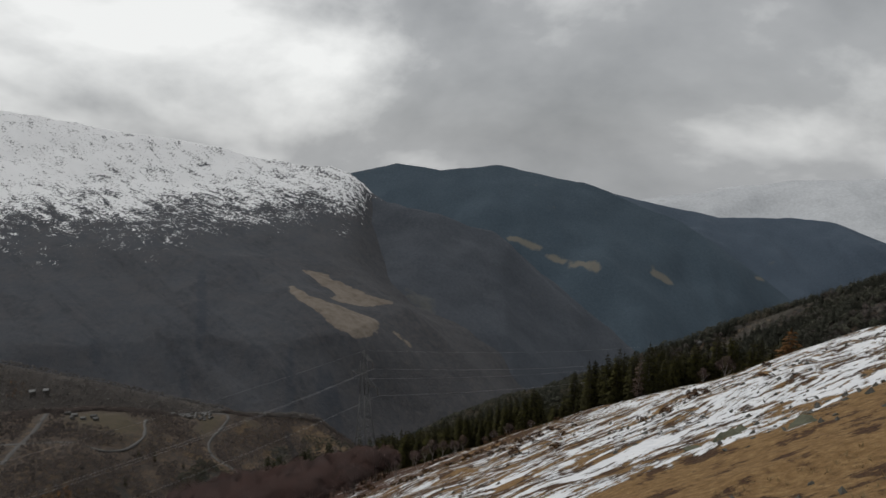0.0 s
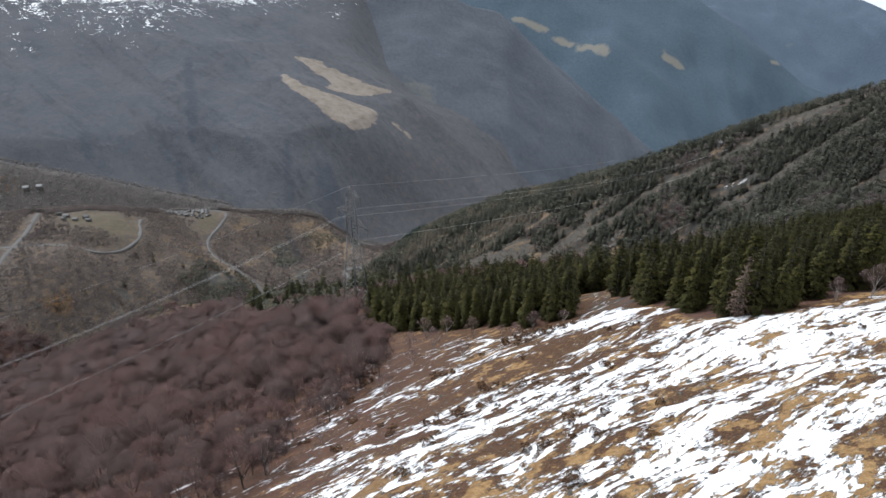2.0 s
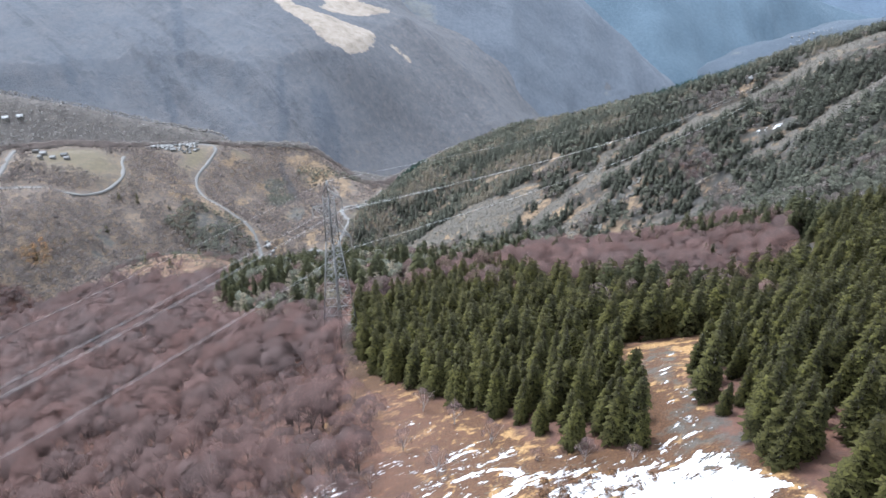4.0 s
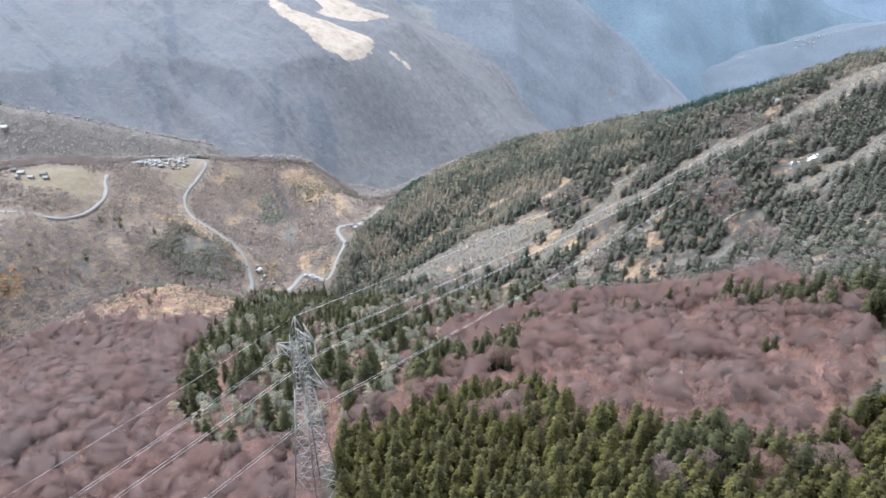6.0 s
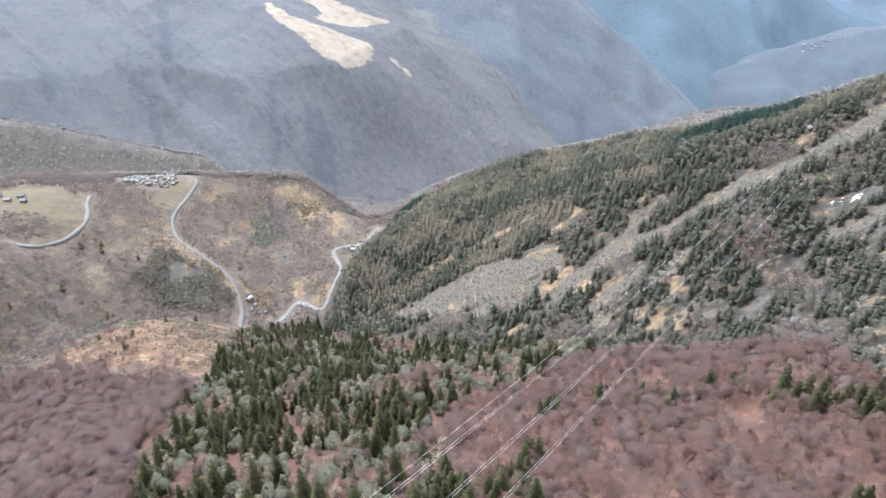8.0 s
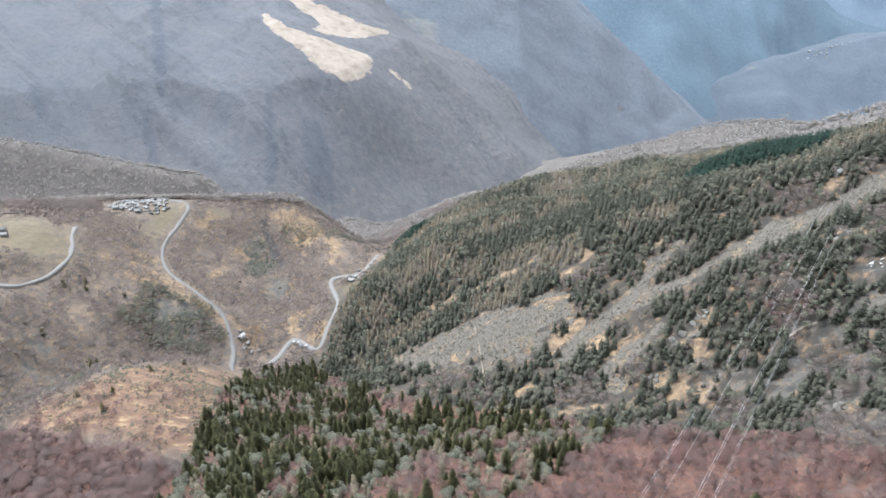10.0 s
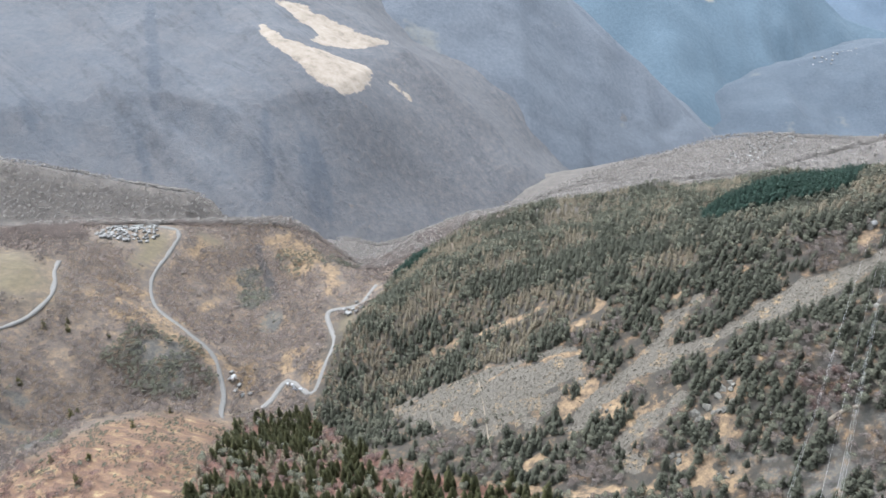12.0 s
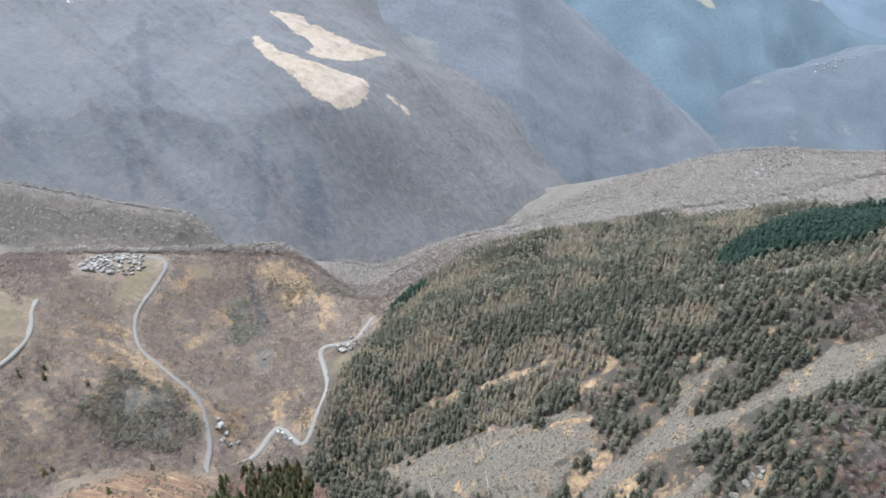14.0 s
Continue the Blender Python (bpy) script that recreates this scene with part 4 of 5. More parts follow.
def soft_tree(height, low, width, side_puffs, size, twigs, wide, r, sides=7, rings=None, trunk=True):
    out = [dome(height, low, width, side_puffs, size, sides, rings or ROUGH, r)]
    if twigs:
        out.append(slivers(height, low, width, twigs, wide, r))
    if trunk:
        out.append(deck(stem([(0, 0, -0.4), (0, 0, height * 0.7)], [height * 0.016, height * 0.004], 3)))
    return np.concatenate(out)


def soup(name, verts, mat, normals=None):
    """A mesh of loose triangles; with normals, each is wound to face its own."""
    v = np.asarray(verts, float).reshape(-1, 3, 3)
    if normals is not None:
        normals = np.asarray(normals, float).reshape(-1, 3, 3)
        g = np.cross(v[:, 1] - v[:, 0], v[:, 2] - v[:, 0])
        back = np.einsum("ij,ij->i", g, normals.sum(1)) < 0
        v[back] = v[back][:, ::-1]
        normals[back] = normals[back][:, ::-1]
        normals = normals.reshape(-1, 3)
    return raw_mesh(name, v.reshape(-1, 3), np.arange(v.size // 3).reshape(-1, 3), mat, False, normals)


def part(name, me, parent, label=""):
    ob = new(name, me)
    ob.parent = parent
    return tagged(ob, label)


def scatter(poly, spacing, r, keep=None):
    """Points over a polygon in plan, on a shaken grid."""
    xs, ys = [p[0] for p in poly], [p[1] for p in poly]
    X, Y = np.meshgrid(np.arange(min(xs), max(xs), spacing), np.arange(min(ys), max(ys), spacing))
    X = X.ravel() + r.uniform(-0.48, 0.48, X.size) * spacing
    Y = Y.ravel() + r.uniform(-0.48, 0.48, Y.size) * spacing
    ok = inside(poly, X, Y)
    if keep is not None:
        ok &= keep(X, Y)
    return np.stack([X[ok], Y[ok]], 1)


def plant(things, xy, r, low, high, sink=0.15, lean=2.0):
    """Copies of the first-built trees at points of the plan."""
    z = land(xy[:, 0], xy[:, 1])
    for k, (x, y) in enumerate(xy):
        src = things[k % len(things)]
        s = r.uniform(low, high)
        m = pose(x, y, z[k] - sink, r.uniform(-lean, lean), r.uniform(-lean, lean), r.uniform(0, 360)) @ Matrix.Diagonal((s, s, s * r.uniform(0.9, 1.12), 1))
        if k < len(things):
            src.matrix_basis = m
        else:
            ob = copy_thing(src, Matrix())
            ob.matrix_basis = m


def mass(name, mat, templates, xy, r, low, high, label, category, sink=0.2, tall=(0.85, 1.2)):
    """Many small trees or bushes joined into one object."""
    z = land(xy[:, 0], xy[:, 1]) - sink
    vs, ns, ts = [], [], []
    pick = r.integers(0, len(templates), len(xy))
    for t, tv in enumerate(templates):
        sel = np.where(pick == t)[0]
        if not len(sel):
            continue
        plain_rows = tv.shape[1] == 3
        tv = deck(tv) if plain_rows else tv
        a, s = r.uniform(0, 6.283, len(sel)), r.uniform(low, high, len(sel))
        h = s * r.uniform(tall[0], tall[1], len(sel))
        c1, s1 = np.cos(a)[:, None], np.sin(a)[:, None]
        ca, sa = c1 * s[:, None], s1 * s[:, None]
        V = np.stack([tv[None, :, 0] * ca - tv[None, :, 1] * sa + xy[sel, 0][:, None], tv[None, :, 0] * sa + tv[None, :, 1] * ca + xy[sel, 1][:, None], tv[None, :, 2] * h[:, None] + z[sel][:, None]], 2)
        N = np.stack([tv[None, :, 3] * c1 - tv[None, :, 4] * s1, tv[None, :, 3] * s1 + tv[None, :, 4] * c1, tv[None, :, 5] + 0 * c1], 2)
        vs.append(V.reshape(-1, 3))
        ns.append(N.reshape(-1, 3))
        tint = np.repeat(r.uniform(0, 1, len(sel)), len(tv))
        ts.append(np.stack([tint, np.tile(tv[:, 6], len(sel)), np.tile(tv[:, 7], len(sel))], 1))
    return tagged(leafy(name, np.concatenate(vs), mat, None if plain_rows else np.concatenate(ns), np.concatenate(ts)), label, category, kind="stuff")


def leafy(name, verts, mat, normals, marks):
    """Loose triangles with their tint, density and sunlit tip marks."""
    v, m = np.array(verts).reshape(-1, 3, 3), np.array(marks).reshape(-1, 3, 3)
    if normals is not None:
        n = np.array(normals).reshape(-1, 3, 3)
        g = np.cross(v[:, 1] - v[:, 0], v[:, 2] - v[:, 0])
        back = np.einsum("ij,ij->i", g, n.sum(1)) < 0
        for arr in (v, m, n):
            arr[back] = arr[back][:, ::-1]
        normals = n.reshape(-1, 3)
    ob = new(name, raw_mesh(name, v.reshape(-1, 3), np.arange(v.size // 3).reshape(-1, 3), mat, False, normals))
    m = m.reshape(-1, 3)
    paint(ob, "tint", m[:, 0], m[:, 1], m[:, 2])
    return ob


def tree_thing(name, wood, crown_rows, bark, leaf, label, category, group, crown_label):
    e = new(name)
    part("trunk", soup("trunk", wood, bark), e)
    marks = np.stack([np.full(len(crown_rows), float(rng.uniform(0.2, 0.8))), crown_rows[:, 6], crown_rows[:, 7]], 1)
    c = leafy("crown", crown_rows[:, :3], leaf, crown_rows[:, 3:6], marks)
    c.parent = e
    tagged(c, crown_label)
    return tagged(e, label, category, group)


def spruce_thing(seed):
    r = np.random.default_rng(seed)
    h = 11.0
    wood = stem([(0, 0, -0.6), (0, 0, h * 0.5), (0, 0, h * 0.97)], [0.22, 0.13, 0.02], 6)
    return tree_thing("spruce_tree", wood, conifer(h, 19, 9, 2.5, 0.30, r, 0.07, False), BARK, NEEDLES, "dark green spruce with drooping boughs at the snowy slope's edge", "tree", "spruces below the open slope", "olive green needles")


def beech_thing(seed):
    r = np.random.default_rng(seed)
    top = np.concatenate([dome(8.0, 1.8, 3.0, 7, 0.42, 9, FINE, r), slivers(8.0, 2.2, 3.2, 260, 0.016, r)])
    return tree_thing("beech_tree", beech_wood_parts(8.0, 8, r), top, BARK, TWIGS, "leafless beech with a hazy reddish-brown crown of twigs", "tree", "bare beeches beside the slope", "haze of fine reddish twigs")


spruces = [spruce_thing(100 + k) for k in range(6)]
pts = np.concatenate([scatter(SPRUCE_WEST, 2.3, rng), scatter(SPRUCE_EAST, 2.5, rng)])
pts = pts[np.argsort(np.hypot(pts[:, 0] - 18, pts[:, 1] - 118))]
plant(spruces, pts[:300], rng, 0.38, 0.80)
rc = np.random.default_rng(13)
trunk = deck(stem([(0, 0, -0.5), (0, 0, 8)], [0.2, 0.06], 3))
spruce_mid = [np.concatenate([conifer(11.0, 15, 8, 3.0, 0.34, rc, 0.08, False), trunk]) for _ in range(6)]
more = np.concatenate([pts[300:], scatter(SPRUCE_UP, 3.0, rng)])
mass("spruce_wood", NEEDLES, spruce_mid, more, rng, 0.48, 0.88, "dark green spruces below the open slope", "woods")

beeches = [beech_thing(200 + k) for k in range(6)]
pb = scatter(BEECH_WEST, 4.3, rng, lambda x, y: ~inside(MIXED, x, y))
d = np.hypot(pb[:, 0] + 20, pb[:, 1] - 120)
order = np.argsort(d)
small = scatter([(-36, 62), (-24, 84), (-15, 103), (-11, 116), (-8, 128), (-9, 150), (-16, 162), (-25, 132), (-33, 100), (-42, 70)], 3.5, rng)
plant(beeches[:2], small[:110], rng, 0.35, 0.85)
plant_rest = pb[order[:max(0, 292 - len(small[:110]))]]
near_count = len(plant_rest)
plant(beeches[2:], plant_rest, rng, 0.55, 1.1)
rb = np.random.default_rng(11)
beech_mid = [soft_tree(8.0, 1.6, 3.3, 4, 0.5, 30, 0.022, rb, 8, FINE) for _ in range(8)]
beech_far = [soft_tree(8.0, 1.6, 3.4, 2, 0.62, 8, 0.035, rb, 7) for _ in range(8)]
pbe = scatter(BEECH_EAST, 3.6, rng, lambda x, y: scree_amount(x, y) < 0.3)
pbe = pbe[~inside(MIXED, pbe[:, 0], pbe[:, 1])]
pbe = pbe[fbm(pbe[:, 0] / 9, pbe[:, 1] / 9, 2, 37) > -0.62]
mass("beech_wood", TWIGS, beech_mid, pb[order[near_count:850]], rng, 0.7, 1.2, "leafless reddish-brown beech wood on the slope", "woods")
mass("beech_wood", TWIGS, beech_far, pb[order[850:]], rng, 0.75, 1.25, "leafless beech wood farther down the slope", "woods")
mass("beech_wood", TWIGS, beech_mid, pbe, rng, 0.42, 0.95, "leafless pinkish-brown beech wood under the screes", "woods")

# mixed conifers, larches and beeches below
fir_far = [np.concatenate([conifer(12.0, 13, 8, 3.3, 0.4, rc, 0.10, False), trunk]) for _ in range(6)]
fir_small = [conifer(8.0, 7, 6, 2.6, 0.35, rc, 0.06) for _ in range(8)]
pine_round = [soft_tree(6.5, 0.4, 2.2, 1, 0.7, 0, 0, rc, 6) for _ in range(8)]
larch_small = [np.concatenate([conifer(8.0, 8, 5, 2.1, 0.15, rc, 0.10), slivers(8.0, 1.0, 1.3, 8, 0.03, rc)]) for _ in range(8)]
dense = scatter(MIXED, 4.2, rng)
kind = 0.8 * fbm(dense[:, 0] / 11, dense[:, 1] / 16, 3, 17) + rng.uniform(-0.42, 0.42, len(dense)) + 0.12 * sstep(dense[:, 1], 400, 470)
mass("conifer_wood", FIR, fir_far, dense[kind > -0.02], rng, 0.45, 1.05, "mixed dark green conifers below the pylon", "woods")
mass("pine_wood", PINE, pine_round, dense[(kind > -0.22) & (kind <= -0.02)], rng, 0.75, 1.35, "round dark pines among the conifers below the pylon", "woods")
mass("larch_wood", LARCH, larch_small, dense[(kind <= -0.22) & (kind > -0.55)], rng, 0.65, 1.15, "pale bare larches among the conifers", "woods")
mass("beech_wood", TWIGS, beech_mid, dense[kind <= -0.55], rng, 0.6, 0.95, "bare beeches between the conifers", "woods")
clumps = ((26, 306, 3.4), (40, 312, 2.4), (56, 311, 2.4), (61, 303, 3), (72, 311, 3), (78, 305, 3), (80, 292, 4), (86, 286, 6), (96, 275, 6), (104, 268, 6), (93, 262, 4), (17, 270, 3), (13, 264, 3), (10, 256, 4), (3, 328, 3), (14, 333, 3), (4, 248, 4), (11, 244, 4), (-5, 246, 5), (70, 240, 2), (100, 246, 7), (38, 184, 5), (33, 186, 5))
isl = np.concatenate([scatter([(u - w, v - w), (u + w, v - w), (u + w, v + w), (u - w, v + w)], 3.0, rng) for u, v, w in clumps])
mass("conifer_wood", FIR, fir_far, isl, rng, 0.55, 0.95, "small stands of green conifers in the beech wood", "woods")

beyond = scatter([(122, 128), (150, 118), (250, 130), (330, 210), (300, 300), (200, 268), (178, 262), (190, 190), (130, 186)], 4.2, rng)
mass("spruce_wood", NEEDLES, fir_small, beyond, rng, 0.7, 1.1, "dark spruces farther along the slope", "woods")

# wooded spur with scree
hw = scatter(HILL_WOOD, 3.1, rng, lambda x, y: ~inside(BEECH_EAST, x, y) & (scree_amount(x, y) < 0.4) & (scree_amount(x, y + 3.5) < 0.5) & (clearing_amount(x, y + 2.5) < 0.6) & (clearing_amount(x, y) < 0.5) & (np.hypot((x - 169) / 13, (y - 430) / 7) > 1) & (np.min([np.hypot((x - u) / 5.5, (y - v + 1.5) / 5.0) for u, v, _, _ in OUTCROPS], axis=0) > 1))
n1 = 0.95 * fbm(hw[:, 0] / 17, hw[:, 1] / 24, 4, 23) + rng.uniform(-0.5, 0.5, len(hw)) + 0.22 * (1 - sstep(hw[:, 1], 470, 520))
gaps = fbm(hw[:, 0] / 14, hw[:, 1] / 10, 3, 27)
thin = sstep(hw[:, 1], 500, 560)
alive = gaps > -0.36 - 0.9 * thin - 0.25 * (hw[:, 1] < 480)
hw, n1, thin = hw[alive], n1[alive], thin[alive]
green = (inside([(147, 600), (158, 632), (190, 662), (250, 702), (312, 728), (314, 706), (264, 642), (220, 588), (206, 594), (198, 612), (180, 614), (165, 604)], hw[:, 0], hw[:, 1])) | (np.hypot(hw[:, 0] + 45, hw[:, 1] - 775) < 24)
mass("spruce_wood", PLANTED, fir_small, hw[green], rng, 0.9, 1.25, "dense dark green spruce plantation on the spur", "woods")
mass("pine_wood", PINE, fir_small, hw[~green & (n1 > 0.02)], rng, 0.55, 1.05, "dark pointed pines on the wooded spur", "woods")
mass("pine_wood", PINE, pine_round, hw[~green & (n1 > -0.22) & (n1 <= 0.02)], rng, 0.6, 1.15, "round grey-green pines on the wooded spur", "woods")
mass("larch_wood", LARCH, larch_small, hw[~green & (n1 <= -0.22) & (thin > 0.3)], rng, 0.55, 0.95, "bare grey-tan larches on the wooded spur", "woods")
scrub_tree = [soft_tree(5.0, 0.2, 2.0, 2, 0.6, 8, 0.03, rc, 6, ROUGH, False) for _ in range(8)]
mass("scrub", BRUSH, scrub_tree, hw[~green & (n1 <= -0.22) & (thin <= 0.3)], rng, 0.6, 1.2, "grey leafless scrub between the screes", "scrub")
low = scatter(HILL_WOOD, 3.0, rng, lambda x, y: (scree_amount(x, y) > 0.3) & (scree_amount(x, y) < 0.95))
low = low[rng.uniform(0, 1, len(low)) < 0.3]
speckle = scatter(SCREE_FIELD, 2.6, rng)
low = np.concatenate([low, speckle[fbm(speckle[:, 0] / 9, speckle[:, 1] / 5, 3, 85) + rng.uniform(-0.2, 0.2, len(speckle)) > 0.72]])
mass("scrub", PINE, scrub_tree, low, rng, 0.15, 0.5, "low juniper bushes along the edges of the scree", "bush")

rust = scatter([(128, 420), (128, 434), (142, 434), (144, 420)], 2.6, rng)
mass("beech_wood", TWIGS, beech_mid, rust, rng, 0.35, 0.6, "small reddish beech thicket on the spur", "woods")

# village hill and slopes behind
scrub_far = [soft_tree(5.0, 0.2, 1.8, 1, 0.7, 0, 0, rc, 5, ROUGH, False) for _ in range(10)]
LEFT_WOOD = [(-420, 440), (-420, 900), (-300, 900), (-130, 890), (-75, 900), (-20, 1000), (60, 1000), (60, 810), (-45, 800), (-95, 640), (-100, 560), (-150, 570), (-205, 535), (-208, 440), (-300, 455)]
ROADS = [[(-152, 567), (-155, 574), (-158, 594), (-167, 615), (-175, 630), (-197, 643), (-216, 658), (-227, 667), (-242, 695), (-248, 718), (-248, 745), (-247, 770), (-246, 786), (-256, 798), (-275, 802), (-300, 806)],
         [(-133, 590), (-128, 599), (-124, 613), (-118, 619), (-108, 606), (-100, 593), (-94, 592), (-91, 610), (-87, 626), (-87, 644), (-98, 685), (-106, 709), (-103, 719), (-78, 720), (-73, 737), (-67, 757)],
         [(-380, 556), (-330, 566), (-292, 578), (-287, 597), (-282, 620), (-280, 633), (-285, 650), (-293, 664), (-297, 682)],
         [(-340, 520), (-352, 565), (-361, 605), (-374, 640), (-393, 677)]]
lw = scatter(LEFT_WOOD, 3.0, rng, lambda x, y: np.min([strip([(a, b, 6) for a, b in p], x, y) for p in ROADS], axis=0) > 0)
mead = meadow_amount(lw[:, 0], lw[:, 1])
town = np.hypot((lw[:, 0] + 290) / 34, (lw[:, 1] - 786) / 42) < 1
n2 = 0.8 * fbm(lw[:, 0] / 34, lw[:, 1] / 34, 4, 29) + 0.7 * fbm(lw[:, 0] / 8, lw[:, 1] / 8, 2, 31) + rng.uniform(-0.3, 0.3, len(lw))
bareness = np.maximum(crag_amount(lw[:, 0], lw[:, 1]), np.exp(-((lw[:, 0] + 142) / 26) ** 2 - ((lw[:, 1] - 808) / 26) ** 2))
ok = (mead < 0.3) & ~town & (n2 > -0.62 - 0.5 * (lw[:, 1] > 830)) & (bareness < 0.5) & ~inside(KNOLL, lw[:, 0], lw[:, 1])
BRAKE = [(-266, 594), (-250, 620), (-228, 632), (-201, 643), (-182, 630), (-166, 617), (-164, 590), (-188, 571), (-224, 570), (-252, 578)]
ok &= ~((golden_amount(lw[:, 0], lw[:, 1]) > 0.45) & (rng.uniform(0, 1, len(lw)) < 0.8))
shady = n2 + 0.9 * sstep(-lw[:, 1], -650, -600) + 0.8 * inside(BRAKE, lw[:, 0], lw[:, 1]) + 0.6 * inside([(-275, 570), (-272, 600), (-253, 604), (-236, 589), (-245, 560), (-262, 546)], lw[:, 0], lw[:, 1]) + rng.uniform(-0.4, 0.4, len(lw)) > 0.55
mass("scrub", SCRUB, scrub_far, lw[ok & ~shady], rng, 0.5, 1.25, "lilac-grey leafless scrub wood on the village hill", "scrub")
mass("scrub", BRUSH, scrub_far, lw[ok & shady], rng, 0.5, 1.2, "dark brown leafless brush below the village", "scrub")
verge = scatter([(-420, 832), (-339, 834), (-322, 824), (-300, 828), (-271, 814), (-228, 840), (-184, 846), (-152, 858), (-124, 884), (-120, 904), (-152, 884), (-184, 868), (-228, 862), (-271, 838), (-339, 856), (-420, 854)], 3.0, rng)
mass("scrub", GREY_WOOD, scrub_far, verge, rng, 0.8, 1.45, "pale grey leafless trees along the rim of the village hill", "woods")
dark = (n2 < -0.1) & (bareness > 0.35) & ~town
thicket = scatter(BRAKE, 2.4, rng)
thicket = thicket[fbm(thicket[:, 0] / 11, thicket[:, 1] / 11, 3, 67) > -0.38 + 0.5 * np.hypot((thicket[:, 0] + 196) / 34, (thicket[:, 1] - 598) / 30) ** 2]
mass("scrub", PINE, scrub_far, np.concatenate([lw[dark], thicket]), rng, 0.5, 1.1, "dark evergreen scrub among the crags of the village hill", "scrub")
spots = np.array([(-272, 605), (-260, 609), (-236, 613), (-231, 549), (-179, 559), (-112, 572), (-109, 569), (-105, 566), (-101, 569), (-98, 566), (-107, 573), (-95, 571), (-141, 562), (-71, 659), (-260, 549), (-273, 514), (-232, 544), (-171, 447), (-178, 513), (-175, 466), (-280, 489), (-196, 469), (-193, 420), (-274, 453), (-263, 617), (-275, 609)], float)
mass("conifer_wood", NEEDLES, fir_small, spots, rng, 0.55, 1.0, "single dark spruces on the village hill", "woods")
kn = scatter(KNOLL, 2.2, rng)
kn = kn[fbm(kn[:, 0] / 10, kn[:, 1] / 6, 3, 59) + rng.uniform(-0.3, 0.3, len(kn)) > 0.12]
mass("juniper", PINE, scrub_far, kn, rng, 0.2, 0.7, "low dark juniper bushes on the bracken knoll", "bush", 0.1, (0.5, 0.9))
young = scatter(KNOLL, 5.0, rng, lambda x, y: (y < 480) & (fbm(x / 14, y / 14, 3, 53) > 0.1))
mass("beech_wood", TWIGS, beech_mid, young, rng, 0.35, 0.7, "young bare beeches at the foot of the bracken knoll", "woods")
low_wood = scatter([(-760, 900), (-300, 980), (-290, 1060), (-420, 1090), (-760, 1060)], 4.6, rng)
mass("russet_bushes", RUSSET, scrub_far, np.concatenate([scatter([(-612, 950), (-612, 972), (-585, 972), (-585, 950)], 5.0, rng), scatter([(-292, 482), (-276, 482), (-272, 506), (-284, 504)], 3.4, rng)]), rng, 0.5, 1.0, "russet leafless bushes on the slopes round the hamlets", "bush")
mass("scrub", GREY_WOOD, scrub_far, low_wood, rng, 0.8, 1.4, "grey leafless woods on the low ridge behind the village", "woods")
glen = scatter([(-135, 875), (-62, 800), (-35, 810), (-80, 900), (-62, 1000), (0, 1120), (130, 1240), (60, 1300), (-140, 1150)], 5.0, rng)
mass("scrub", GREY_WOOD, scrub_far, glen, rng, 0.8, 1.4, "grey leafless woods in the glen below the village", "woods")
PLATEAU = [(-30, 800), (-75, 900), (-60, 1000), (0, 1120), (130, 1240), (300, 1330), (520, 1370), (820, 1370), (900, 1200), (700, 900), (420, 700), (340, 690), (220, 772), (165, 814), (110, 824), (60, 854), (20, 852)]
pw = scatter(PLATEAU, 6.2, rng)
mass("scrub", GREY_WOOD, scrub_far, pw, rng, 0.9, 1.6, "grey leafless woods round the far village", "woods")


# ---- power line ----
def bar(a, b, w):
    """A square steel member from a to b: a mesh in the pylon's own space."""
    a, b = np.array(a, float), np.array(b, float)
    d = (b - a) / np.linalg.norm(b - a)
    u = np.cross(d, (0.31, 0.87, 0.39))
    u = u / np.linalg.norm(u)
    v = np.cross(d, u)
    c = [p + w * (u * i + v * j) for p in (a, b) for i, j in ((-1, -1), (1, -1), (1, 1), (-1, 1))]
    f = np.array([(0, 1, 5, 4), (1, 2, 6, 5), (2, 3, 7, 6), (3, 0, 4, 7), (3, 2, 1, 0), (4, 5, 6, 7)])
    return np.array(c), f


def member(name, a, b, w, parent, mat):
    v, f = bar(a, b, w)
    return part(name, raw_mesh(name, v, f, mat), parent)


TIPS = [(5.0, 0, 24.7), (3.4, 0, 32.0), (-4.7, 0, 27.6)]
PEAK = (0, 0, 34.3)


